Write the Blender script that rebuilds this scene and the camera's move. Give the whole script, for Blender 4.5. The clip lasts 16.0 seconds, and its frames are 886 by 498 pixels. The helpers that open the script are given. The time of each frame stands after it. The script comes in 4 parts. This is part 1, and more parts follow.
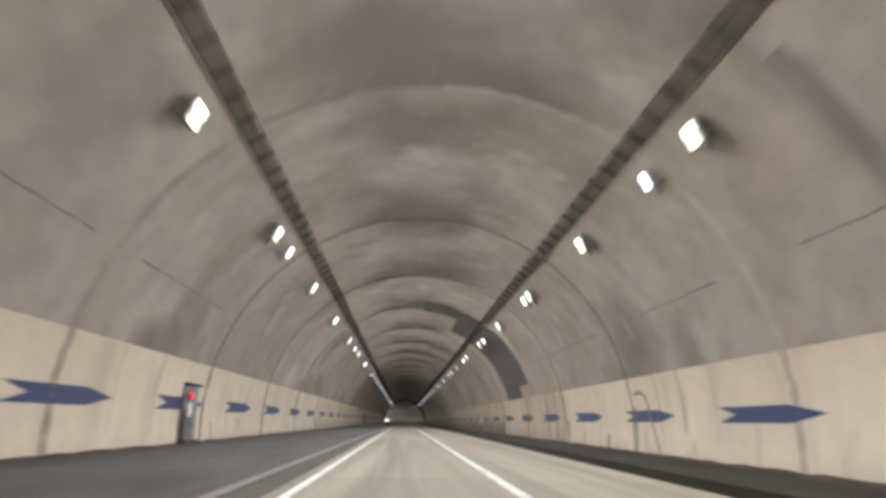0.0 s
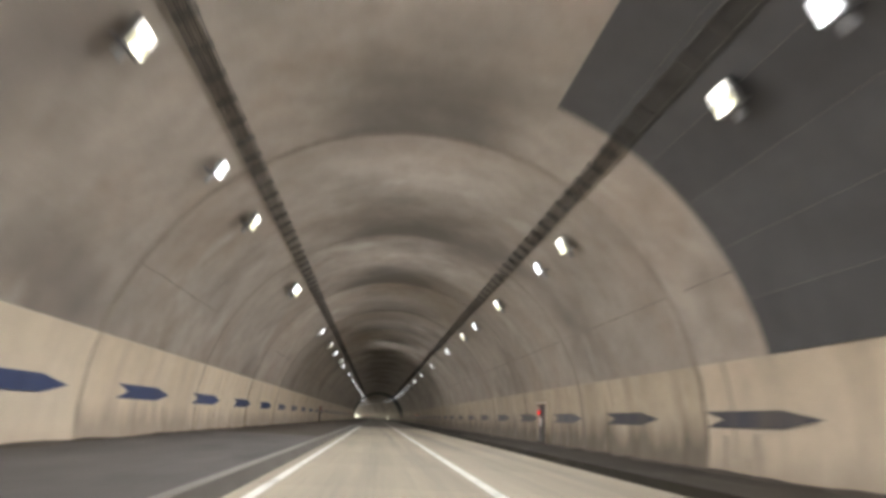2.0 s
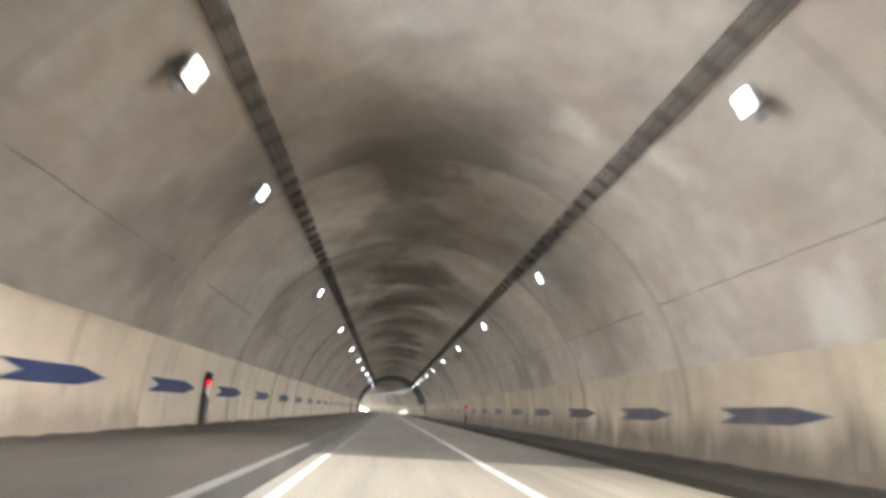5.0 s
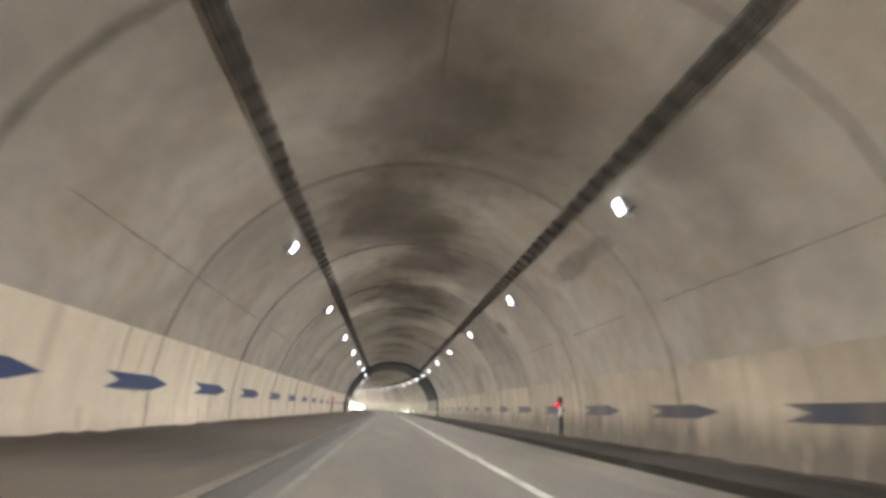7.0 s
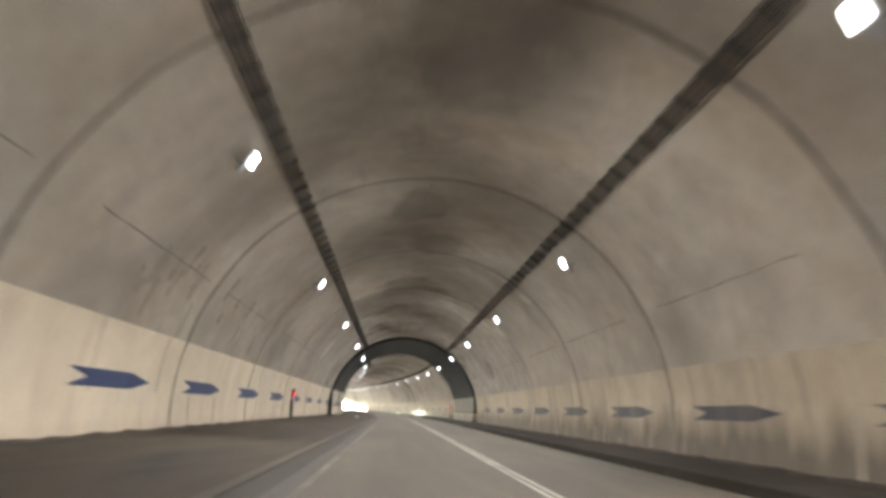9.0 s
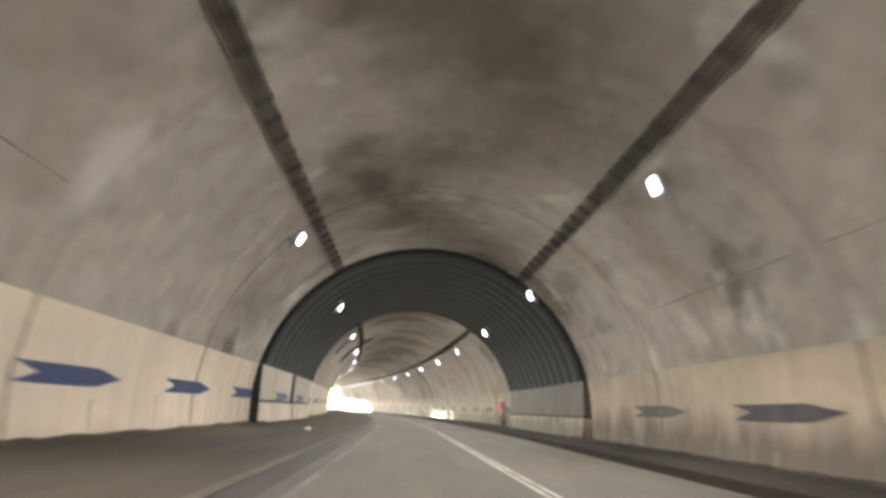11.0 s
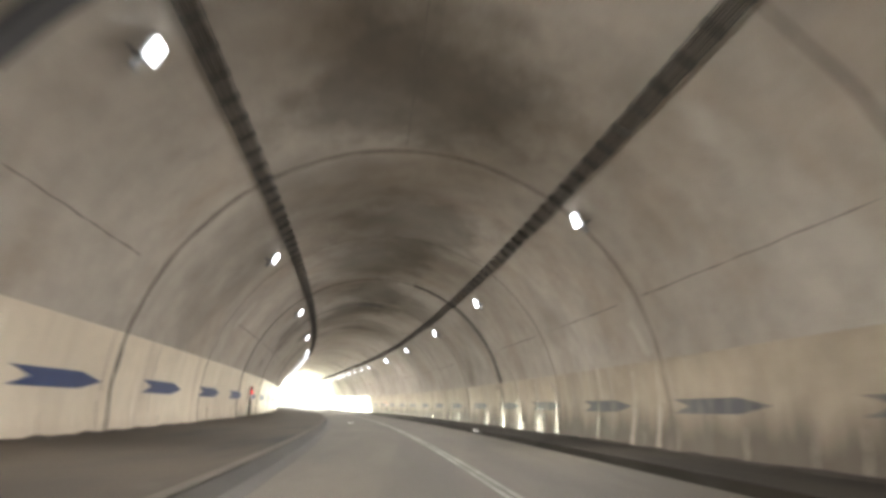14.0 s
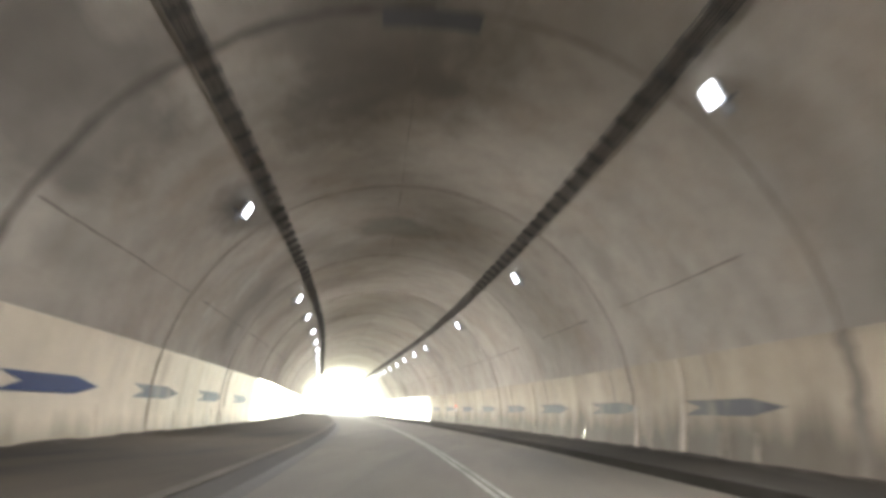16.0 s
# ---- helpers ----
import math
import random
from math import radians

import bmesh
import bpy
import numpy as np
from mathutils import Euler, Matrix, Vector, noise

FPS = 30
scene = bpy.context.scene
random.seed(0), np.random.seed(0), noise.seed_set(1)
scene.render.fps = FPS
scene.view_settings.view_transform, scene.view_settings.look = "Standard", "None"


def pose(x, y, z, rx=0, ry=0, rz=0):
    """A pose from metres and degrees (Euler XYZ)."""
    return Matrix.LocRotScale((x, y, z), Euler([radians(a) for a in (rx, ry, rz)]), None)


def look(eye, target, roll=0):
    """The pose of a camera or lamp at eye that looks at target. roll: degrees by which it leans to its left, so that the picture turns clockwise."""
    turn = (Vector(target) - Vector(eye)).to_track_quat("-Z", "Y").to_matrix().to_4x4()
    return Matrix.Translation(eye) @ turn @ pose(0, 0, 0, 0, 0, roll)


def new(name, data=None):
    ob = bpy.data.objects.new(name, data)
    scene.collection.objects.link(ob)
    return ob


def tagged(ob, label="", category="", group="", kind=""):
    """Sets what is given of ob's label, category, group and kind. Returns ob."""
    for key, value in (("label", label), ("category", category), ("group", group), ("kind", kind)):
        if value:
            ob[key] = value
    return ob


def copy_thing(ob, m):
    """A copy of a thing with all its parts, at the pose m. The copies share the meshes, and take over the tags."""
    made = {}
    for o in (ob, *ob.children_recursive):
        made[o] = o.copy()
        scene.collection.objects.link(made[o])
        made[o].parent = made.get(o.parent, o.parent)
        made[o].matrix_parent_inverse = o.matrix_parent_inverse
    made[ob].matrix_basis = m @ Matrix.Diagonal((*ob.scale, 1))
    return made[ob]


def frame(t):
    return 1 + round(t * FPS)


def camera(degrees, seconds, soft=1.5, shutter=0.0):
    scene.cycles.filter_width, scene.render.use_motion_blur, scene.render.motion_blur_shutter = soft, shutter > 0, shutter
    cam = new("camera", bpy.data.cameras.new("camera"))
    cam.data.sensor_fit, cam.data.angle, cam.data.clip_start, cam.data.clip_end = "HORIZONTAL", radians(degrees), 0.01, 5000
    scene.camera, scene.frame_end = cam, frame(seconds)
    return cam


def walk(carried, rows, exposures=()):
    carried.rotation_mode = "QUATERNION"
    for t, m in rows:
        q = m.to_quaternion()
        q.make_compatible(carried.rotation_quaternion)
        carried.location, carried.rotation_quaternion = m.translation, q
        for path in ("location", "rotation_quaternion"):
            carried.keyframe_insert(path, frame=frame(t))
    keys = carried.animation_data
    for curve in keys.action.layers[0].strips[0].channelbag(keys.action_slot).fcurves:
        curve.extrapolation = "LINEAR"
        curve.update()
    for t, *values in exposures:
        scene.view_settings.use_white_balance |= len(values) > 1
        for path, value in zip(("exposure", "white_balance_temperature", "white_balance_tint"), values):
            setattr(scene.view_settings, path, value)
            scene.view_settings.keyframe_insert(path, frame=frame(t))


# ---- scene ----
cam = camera(65.0, 16.0, soft=3.7, shutter=0.5)

# The tunnel's axis: straight along +y, then a bend to the left. s runs along it, u to its right.
BEND, RADIUS, BEND_END = 255.0, 646.0, 391.0


def axis(s):
    """Place and heading (radians, to the left) of the axis at s."""
    if s <= BEND:
        return 0.0, s, 0.0
    a = (min(s, BEND_END) - BEND) / RADIUS
    if s > BEND_END:
        on = s - BEND_END
        return (-RADIUS * (1 - math.cos(a)) - on * math.sin(a), BEND + RADIUS * math.sin(a) + on * math.cos(a), a)
    return -RADIUS * (1 - math.cos(a)), BEND + RADIUS * math.sin(a), a


def spot(s, u, z):
    x, y, a = axis(s)
    return Vector((x + u * math.cos(a), y + u * math.sin(a), z))


def stand(s, u=0.0, z=0.0):
    """A pose at (s, u, z) whose y runs along the tunnel and x to its right."""
    x, y, a = axis(s)
    return Matrix.Translation(spot(s, u, z)) @ Matrix.Rotation(a, 4, "Z")


# seconds, s, u, yaw against the axis, pitch, roll
DRIVE = [
    (0.0, -0.32, -0.62, -2.83, 13.92, 1.49),
    (0.5, 9.64, -0.69, -3.86, 14.26, 1.60),
    (1.0, 19.25, -0.74, -4.49, 13.98, 1.97),
    (1.5, 29.17, -0.71, -5.18, 13.55, 2.34),
    (2.0, 39.24, -0.69, -4.69, 13.81, 2.90),
    (2.5, 49.37, -0.85, -4.32, 13.64, 3.07),
    (3.0, 59.38, -0.93, -4.30, 13.76, 3.36),
    (3.5, 69.48, -0.88, -3.69, 13.52, 3.33),
    (4.0, 79.89, -0.91, -3.50, 13.36, 3.37),
    (6.5, 131.85, -1.01, -4.15, 13.16, 3.18),
    (7.0, 142.43, -1.03, -3.97, 13.10, 3.00),
    (7.5, 152.82, -0.92, -3.48, 13.19, 2.80),
    (8.0, 163.18, -1.02, -3.43, 12.94, 2.78),
    (8.5, 173.57, -0.99, -3.04, 12.95, 2.93),
    (9.0, 183.63, -1.08, -3.38, 13.16, 3.04),
    (11.5, 234.70, -0.89, -2.45, 13.12, 2.79),
    (12.0, 244.73, -0.94, -2.45, 13.17, 2.47),
    (12.5, 254.68, -0.73, -1.69, 13.10, 2.76),
    (13.0, 264.99, -1.38, -4.41, 13.23, 2.42),
    (13.5, 275.05, -1.12, -4.43, 12.95, 2.20),
    (14.0, 285.05, -0.80, -4.36, 12.99, 2.27),
    (14.5, 294.85, -0.61, -4.09, 13.19, 1.80),
    (15.0, 304.60, -0.45, -3.71, 13.16, 1.65),
    (15.5, 314.60, -0.35, -3.25, 13.11, 1.85),
    (16.0, 324.60, -0.53, -3.44, 13.24, 1.90),
]
EYE = 1.10
walk(cam, [(t, stand(s, u, EYE) @ pose(0, 0, 0, 90 + pitch, 0, yaw) @ pose(0, 0, 0, 0, 0, roll))
           for t, s, u, yaw, pitch, roll in DRIVE],
     [(0.0, 0.85, 6150, 10), (1.0, 0.85, 5800, 10), (1.5, 0.9, 6300, 10), (2.0, 1.0, 6450, 10), (3.0, 1.27, 6500, 10), (3.5, 1.57, 6000, 10),
      (4.0, 2.0, 6150, 10), (6.5, 3.12, 5850, 10), (7.2, 3.13, 6300, 10), (8.0, 3.13, 6150, 10), (9.0, 3.05, 6350, 10), (11.5, 3.18, 6350, 10),
      (12.0, 3.14, 6100, 10), (12.5, 3.16, 6600, 10), (13.0, 3.18, 6750, 10), (13.5, 3.05, 6250, 10), (14.0, 2.95, 6300, 10), (14.5, 2.93, 6000, 10),
      (15.4, 2.88, 6250, 10), (16.0, 2.9, 6000, 10)])

# ---- daylight beyond the exit ----
world = bpy.data.worlds.new("world")
scene.world = world
world.use_nodes = True
sky = world.node_tree.nodes.new("ShaderNodeTexSky")
sky.sky_type, sky.sun_disc = "NISHITA", False
sky.sun_elevation, sky.sun_rotation = radians(48), radians(60)
world.node_tree.links.new(sky.outputs[0], world.node_tree.nodes["Background"].inputs[0])
world.node_tree.nodes["Background"].inputs[1].default_value = 0.15
sun = new("sun", bpy.data.lights.new("sun", "SUN"))
sun.data.energy, sun.data.angle, sun.data.color = 5.0, radians(0.5), (1.0, 0.95, 0.87)
sun.matrix_world = look((math.sin(radians(60)) * 10, math.cos(radians(60)) * 10, 11.1), (0, 0, 0))
LAMP_WARM, LAMP_COOL = 680.0, 450.0      # watts of each lamp
LENS = 1.3
TILT = {True: 46.0, False: 51.0}         # degrees below the horizontal to which the warm and the cool lamps aim
# the sky's light in the exit's opening
daylight = new("exit_daylight", bpy.data.lights.new("exit_daylight", "AREA"))
daylight.data.shape, daylight.data.size, daylight.data.size_y = "RECTANGLE", 13.0, 7.4
daylight.data.energy, daylight.data.color = 1700.0, (1.0, 0.975, 0.68)
daylight.matrix_world = stand(471.0, 0, 4.0) @ pose(0, 0, 0, -90, 0, 0)

# ---- materials ----


def material(name, colour, rough=0.8, metal=0.0, vary=0.12, scale=0.6, stretch=(1, 1, 1), grain=60.0, bump=0.15,
             stain=None, stain_scale=0.25, stain_stretch=(1, 1, 1), stain_at=(0.5, 0.7), coat=0.0, fine=0.06, gloss_vary=0.0,
             spots=None, each=0.0, detail=5.0, mottle=0.0, clouding=None, shine=0.5, brown=None, splash=None, film=None):
    m = bpy.data.materials.new(name)
    m.use_nodes = True
    t = m.node_tree
    b = t.nodes["Principled BSDF"]
    link = t.links.new
    where = t.nodes.new("ShaderNodeNewGeometry").outputs["Position"]

    def place(k):
        n = t.nodes.new("ShaderNodeMapping")
        n.inputs["Scale"].default_value = k
        link(where, n.inputs[0])
        return n.outputs[0]

    def fog(k, size, detail=5.0, roughness=0.6):
        n = t.nodes.new("ShaderNodeTexNoise")
        n.inputs["Scale"].default_value, n.inputs["Detail"].default_value = size, detail
        n.inputs["Roughness"].default_value = roughness
        link(place(k), n.inputs["Vector"])
        return n.outputs[0]

    def ramp(value, a, b_):
        n = t.nodes.new("ShaderNodeMapRange")
        n.inputs["From Min"].default_value, n.inputs["From Max"].default_value = a, b_
        link(value, n.inputs["Value"])
        return n.outputs[0]

    def mix(fac, one, two):
        n = t.nodes.new("ShaderNodeMix")
        n.data_type = "RGBA"
        if isinstance(fac, float):
            n.inputs[0].default_value = fac
        else:
            link(fac, n.inputs[0])
        for k, c in ((6, one), (7, two)):
            if isinstance(c, tuple):
                n.inputs[k].default_value = (*c, 1)
            else:
                link(c, n.inputs[k])
        return n.outputs[2]

    def sum_up(kind, one, two, three=None):
        n = t.nodes.new("ShaderNodeMath")
        n.operation = kind
        for k, v in enumerate((one, two, three)):
            if isinstance(v, float):
                n.inputs[k].default_value = v
            elif v is not None:
                link(v, n.inputs[k])
        return n.outputs[0]

    def tone(k):
        return tuple(min(1.0, c * k) for c in colour)

    broad = ramp(fog(stretch, scale, detail), 0.3, 0.7)
    col = mix(broad, tone(1 - vary), tone(1 + vary))
    small = ramp(fog((1, 1, 1), grain), 0.35, 0.65)
    col = mix(small, col, mix(fine, col, (0.02, 0.018, 0.016)))
    if brown:
        col = mix(ramp(fog((0.5, 0.5, 0.5), 0.55, 5.0, 0.65), 0.46, 0.66), col, mix(0.45, col, brown))
    if mottle:
        col = mix(ramp(fog(stretch, 1.7, 7.0, 0.7), 0.40, 0.68), col, mix(mottle, col, (0.03, 0.026, 0.022)))
    if stain:
        mask = ramp(fog(stain_stretch, stain_scale, detail, 0.55), *stain_at)
        col = mix(mask, col, stain)
    if spots:
        mask2 = ramp(fog(spots[1], spots[2], 4.0, 0.55), spots[3], spots[4])
        col = mix(mask2, col, spots[0])
    if clouding:
        # clouded darkening on the crown of a ring, stronger towards its far joint
        tint, lo, hi, base, gain, swing, stretch_y = clouding
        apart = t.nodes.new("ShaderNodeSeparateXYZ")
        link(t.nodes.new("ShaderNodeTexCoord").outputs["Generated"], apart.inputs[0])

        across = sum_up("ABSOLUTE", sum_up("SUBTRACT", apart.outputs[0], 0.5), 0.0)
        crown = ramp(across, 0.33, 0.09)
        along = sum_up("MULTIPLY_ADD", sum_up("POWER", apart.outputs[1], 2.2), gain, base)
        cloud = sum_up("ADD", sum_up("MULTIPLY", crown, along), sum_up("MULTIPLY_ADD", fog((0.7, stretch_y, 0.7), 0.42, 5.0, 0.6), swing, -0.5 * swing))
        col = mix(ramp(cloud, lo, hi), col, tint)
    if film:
        # soot and mould clouds, some with painted dimness: the mesh says where, noise frays their outline
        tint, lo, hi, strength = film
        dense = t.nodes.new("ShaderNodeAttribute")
        dense.attribute_name = "clouding"
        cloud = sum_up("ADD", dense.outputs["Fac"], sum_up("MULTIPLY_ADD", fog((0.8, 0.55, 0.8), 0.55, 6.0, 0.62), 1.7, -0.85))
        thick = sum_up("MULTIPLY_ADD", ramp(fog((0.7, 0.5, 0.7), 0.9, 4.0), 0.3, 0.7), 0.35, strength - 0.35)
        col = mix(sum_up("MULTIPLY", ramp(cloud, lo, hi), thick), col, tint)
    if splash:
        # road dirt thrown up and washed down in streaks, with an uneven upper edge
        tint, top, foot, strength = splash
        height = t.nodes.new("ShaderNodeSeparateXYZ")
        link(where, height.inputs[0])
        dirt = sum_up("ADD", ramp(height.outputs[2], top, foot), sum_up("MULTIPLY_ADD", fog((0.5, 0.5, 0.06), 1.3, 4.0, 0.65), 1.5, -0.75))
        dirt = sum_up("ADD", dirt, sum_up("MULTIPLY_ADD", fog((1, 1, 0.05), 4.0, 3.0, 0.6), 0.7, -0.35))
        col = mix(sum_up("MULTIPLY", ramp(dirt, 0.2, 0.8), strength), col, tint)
    if each:
        pick = t.nodes.new("ShaderNodeObjectInfo").outputs["Random"]
        shade = t.nodes.new("ShaderNodeMapRange")
        shade.inputs["To Min"].default_value, shade.inputs["To Max"].default_value = 1 - each, 1 + each
        link(pick, shade.inputs["Value"])
        times = t.nodes.new("ShaderNodeVectorMath")
        times.operation = "SCALE"
        link(col, times.inputs[0])
        link(shade.outputs[0], times.inputs["Scale"])
        col = times.outputs[0]
    link(col, b.inputs["Base Color"])
    b.inputs["Roughness"].default_value, b.inputs["Metallic"].default_value = rough, metal
    b.inputs["Specular IOR Level"].default_value = shine
    b.inputs["Coat Weight"].default_value = coat
    b.inputs["Coat Roughness"].default_value = 0.25
    if gloss_vary:
        r = t.nodes.new("ShaderNodeMapRange")
        r.inputs["From Min"].default_value, r.inputs["From Max"].default_value = 0.35, 0.65
        r.inputs["To Min"].default_value, r.inputs["To Max"].default_value = rough - gloss_vary, rough + gloss_vary
        link(fog((1.3, 1.3, 0.12), 1.1), r.inputs["Value"])
        link(r.outputs[0], b.inputs["Roughness"])
    if bump:
        n = t.nodes.new("ShaderNodeBump")
        n.inputs["Strength"].default_value, n.inputs["Distance"].default_value = bump, 0.02
        link(fog((1, 1, 1), grain * 0.4), n.inputs["Height"])
        link(n.outputs[0], b.inputs["Normal"])
    return m


def glow(name, colour, strength):
    m = bpy.data.materials.new(name)
    m.use_nodes = True
    b = m.node_tree.nodes["Principled BSDF"]
    b.inputs["Base Color"].default_value = (*colour, 1)
    b.inputs["Emission Color"].default_value = (*colour, 1)
    b.inputs["Emission Strength"].default_value = strength
    return m


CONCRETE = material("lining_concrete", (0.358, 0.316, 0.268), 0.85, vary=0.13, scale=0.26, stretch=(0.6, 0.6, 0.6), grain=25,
                    stain=(0.15, 0.132, 0.112), stain_scale=0.22, stain_stretch=(0.8, 0.6, 0.8), stain_at=(0.54, 0.72),
                    spots=((0.40, 0.37, 0.32), (0.7, 0.8, 0.7), 0.45, 0.60, 0.72), each=0.09, detail=3.0, mottle=0.25,
                    clouding=((0.15, 0.134, 0.112), 0.45, 1.05, 0.48, 0.75, 1.3, 0.7), brown=(0.27, 0.205, 0.15))
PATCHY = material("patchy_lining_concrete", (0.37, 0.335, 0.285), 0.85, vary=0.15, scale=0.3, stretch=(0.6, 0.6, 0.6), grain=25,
                  stain=(0.15, 0.132, 0.108), stain_scale=0.35, stain_stretch=(0.8, 0.6, 0.8), stain_at=(0.56, 0.68),
                  spots=((0.46, 0.43, 0.375), (0.7, 0.8, 0.7), 0.6, 0.58, 0.7), each=0.05, detail=4.0, mottle=0.3, brown=(0.27, 0.205, 0.15),
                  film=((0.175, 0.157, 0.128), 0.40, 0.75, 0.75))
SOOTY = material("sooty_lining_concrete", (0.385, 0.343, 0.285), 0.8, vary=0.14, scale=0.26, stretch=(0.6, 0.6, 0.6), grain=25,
                 stain=(0.19, 0.168, 0.138), stain_scale=0.22, stain_stretch=(0.8, 0.6, 0.8), stain_at=(0.54, 0.74),
                 spots=((0.41, 0.372, 0.315), (0.7, 0.7, 0.7), 0.45, 0.62, 0.76), each=0.08, detail=3.0, mottle=0.22,
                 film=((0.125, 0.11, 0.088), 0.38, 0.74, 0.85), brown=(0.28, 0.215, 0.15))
BAND = material("dark_joint_tape", (0.075, 0.068, 0.058), 0.85, vary=0.25, scale=0.8)
FADED = material("faded_joint_tape", (0.215, 0.198, 0.175), 0.85, vary=0.2, scale=1.0)
POUR = material("pour_line_shadow", (0.20, 0.178, 0.15), 0.85, vary=0.3, scale=2.0)
JOINT = material("joint_shadow", (0.05, 0.045, 0.04), 0.95, vary=0.2)
CREAM = material("cream_wall_paint", (0.61, 0.525, 0.397), 0.42, vary=0.08, scale=0.5, grain=18, bump=0.06, fine=0.03,
                 stain=(0.42, 0.345, 0.26), stain_scale=0.9, stain_stretch=(1, 1, 0.16), stain_at=(0.56, 0.78), gloss_vary=0.14,
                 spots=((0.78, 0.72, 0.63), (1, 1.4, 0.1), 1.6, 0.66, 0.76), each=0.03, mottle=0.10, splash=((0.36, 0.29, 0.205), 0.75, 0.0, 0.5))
SPLASHED_CREAM = material("splashed_cream_wall_paint", (0.63, 0.53, 0.39), 0.42, vary=0.08, scale=0.5, grain=18, bump=0.06, fine=0.03,
                          stain=(0.42, 0.345, 0.26), stain_scale=0.9, stain_stretch=(1, 1, 0.16), stain_at=(0.56, 0.78), gloss_vary=0.14,
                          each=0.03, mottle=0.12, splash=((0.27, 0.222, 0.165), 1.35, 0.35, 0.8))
MOULDY_CREAM = material("mouldy_cream_wall_paint", (0.61, 0.525, 0.397), 0.42, vary=0.08, scale=0.5, grain=18, bump=0.06, fine=0.03,
                        stain=(0.42, 0.345, 0.26), stain_scale=0.9, stain_stretch=(1, 1, 0.16), stain_at=(0.56, 0.78), gloss_vary=0.14,
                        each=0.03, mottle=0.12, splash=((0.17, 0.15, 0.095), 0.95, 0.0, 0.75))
DUSTY_CREAM = material("dusty_cream_wall_paint", (0.50, 0.418, 0.31), 0.42, vary=0.12, scale=0.45, grain=18, bump=0.06, fine=0.05,
                       stain=(0.30, 0.248, 0.187), stain_scale=0.8, stain_stretch=(1, 1, 0.14), stain_at=(0.52, 0.78), gloss_vary=0.14,
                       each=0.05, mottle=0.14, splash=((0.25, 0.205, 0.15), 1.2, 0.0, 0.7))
DULL_CREAM = material("soiled_cream_wall_paint", (0.40, 0.333, 0.242), 0.60, shine=0.35, vary=0.13, scale=0.45, grain=18, bump=0.06, fine=0.05,
                      stain=(0.27, 0.223, 0.168), stain_scale=0.8, stain_stretch=(1, 1, 0.14), stain_at=(0.52, 0.78), gloss_vary=0.14,
                      spots=((0.55, 0.48, 0.38), (1, 1.2, 0.06), 1.5, 0.64, 0.76), each=0.06, mottle=0.14,
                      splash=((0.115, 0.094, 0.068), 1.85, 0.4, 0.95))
GLAZED = material("glossy_pale_wall_tile", (0.72, 0.68, 0.60), 0.16, vary=0.05, scale=0.6, grain=20, bump=0.02, fine=0.02,
                  stain=(0.5, 0.45, 0.37), stain_scale=0.9, stain_stretch=(1, 1, 0.16), stain_at=(0.62, 0.85))
DULL_BLUE = material("soiled_blue_arrow_paint", (0.034, 0.036, 0.052), 0.5, vary=0.2, scale=1.2, grain=30, bump=0.05, fine=0.1,
                     stain=(0.095, 0.08, 0.066), stain_scale=1.1, stain_stretch=(1, 1, 0.2), stain_at=(0.46, 0.66), each=0.35)
GRIMY_BLUE = material("grimy_grey_blue_arrow_paint", (0.06, 0.058, 0.066), 0.5, vary=0.25, scale=1.2, stain=(0.19, 0.165, 0.13),
                      stain_scale=1.2, stain_stretch=(1, 1, 0.3), stain_at=(0.5, 0.72))
# arrow blue with the haze of the exit's glare mixed into its colour
GLARE_BLUE = material("glare_paled_blue_arrow_paint", (0.17, 0.20, 0.215), 0.5, vary=0.2, scale=1.2, stain=(0.36, 0.32, 0.27), stain_scale=1.6,
                     stain_stretch=(1, 1, 0.3), stain_at=(0.45, 0.7))
DUSKY = material("dusky_panel_paint", (0.45, 0.392, 0.308), 0.5, vary=0.12, scale=0.6, stain=(0.33, 0.285, 0.222), stain_scale=0.7,
                 stain_stretch=(1, 1, 0.25), stain_at=(0.48, 0.7), mottle=0.15)
PLINTH = material("streaked_plinth_paint", (0.6, 0.52, 0.405), 0.45, vary=0.12, scale=0.6, stain=(0.34, 0.288, 0.22), stain_scale=1.0,
                  stain_stretch=(1, 1, 0.15), stain_at=(0.46, 0.68), mottle=0.15)
SOILED = material("grey_soiled_wall_paint", (0.098, 0.083, 0.066), 0.6, vary=0.25, scale=0.6, mottle=0.25, stain=(0.042, 0.036, 0.028), stain_scale=0.8,
                  stain_stretch=(1, 1, 0.2), stain_at=(0.45, 0.7))
PALE_RUN = material("pale_dirt_run", (0.50, 0.43, 0.34), 0.6, vary=0.2, scale=2.0, stretch=(1, 1, 0.3), mottle=0.15)
RUN = material("thin_dirt_run", (0.27, 0.23, 0.18), 0.6, vary=0.25, scale=2.0, stretch=(1, 1, 0.3), mottle=0.2)
CALCITE = material("wet_pale_mineral_streak", (0.47, 0.42, 0.34), 0.10, vary=0.15, scale=3.0, stretch=(1, 1, 0.3), grain=40, bump=0.03, shine=0.9, coat=1.0, mottle=0.15)
DIRT_SHADE = material("brown_dirt_and_foot_shade", (0.036, 0.0275, 0.018), 0.95, vary=0.35, scale=2.5, grain=12, bump=0.6)
GUTTER = material("dark_gutter_asphalt", (0.042, 0.0365, 0.028), 0.9, vary=0.2, scale=1.0, stretch=(1, 0.15, 1))
RUNG = material("dark_rung_steel", (0.09, 0.084, 0.076), 0.7, metal=0.3, vary=0.2)
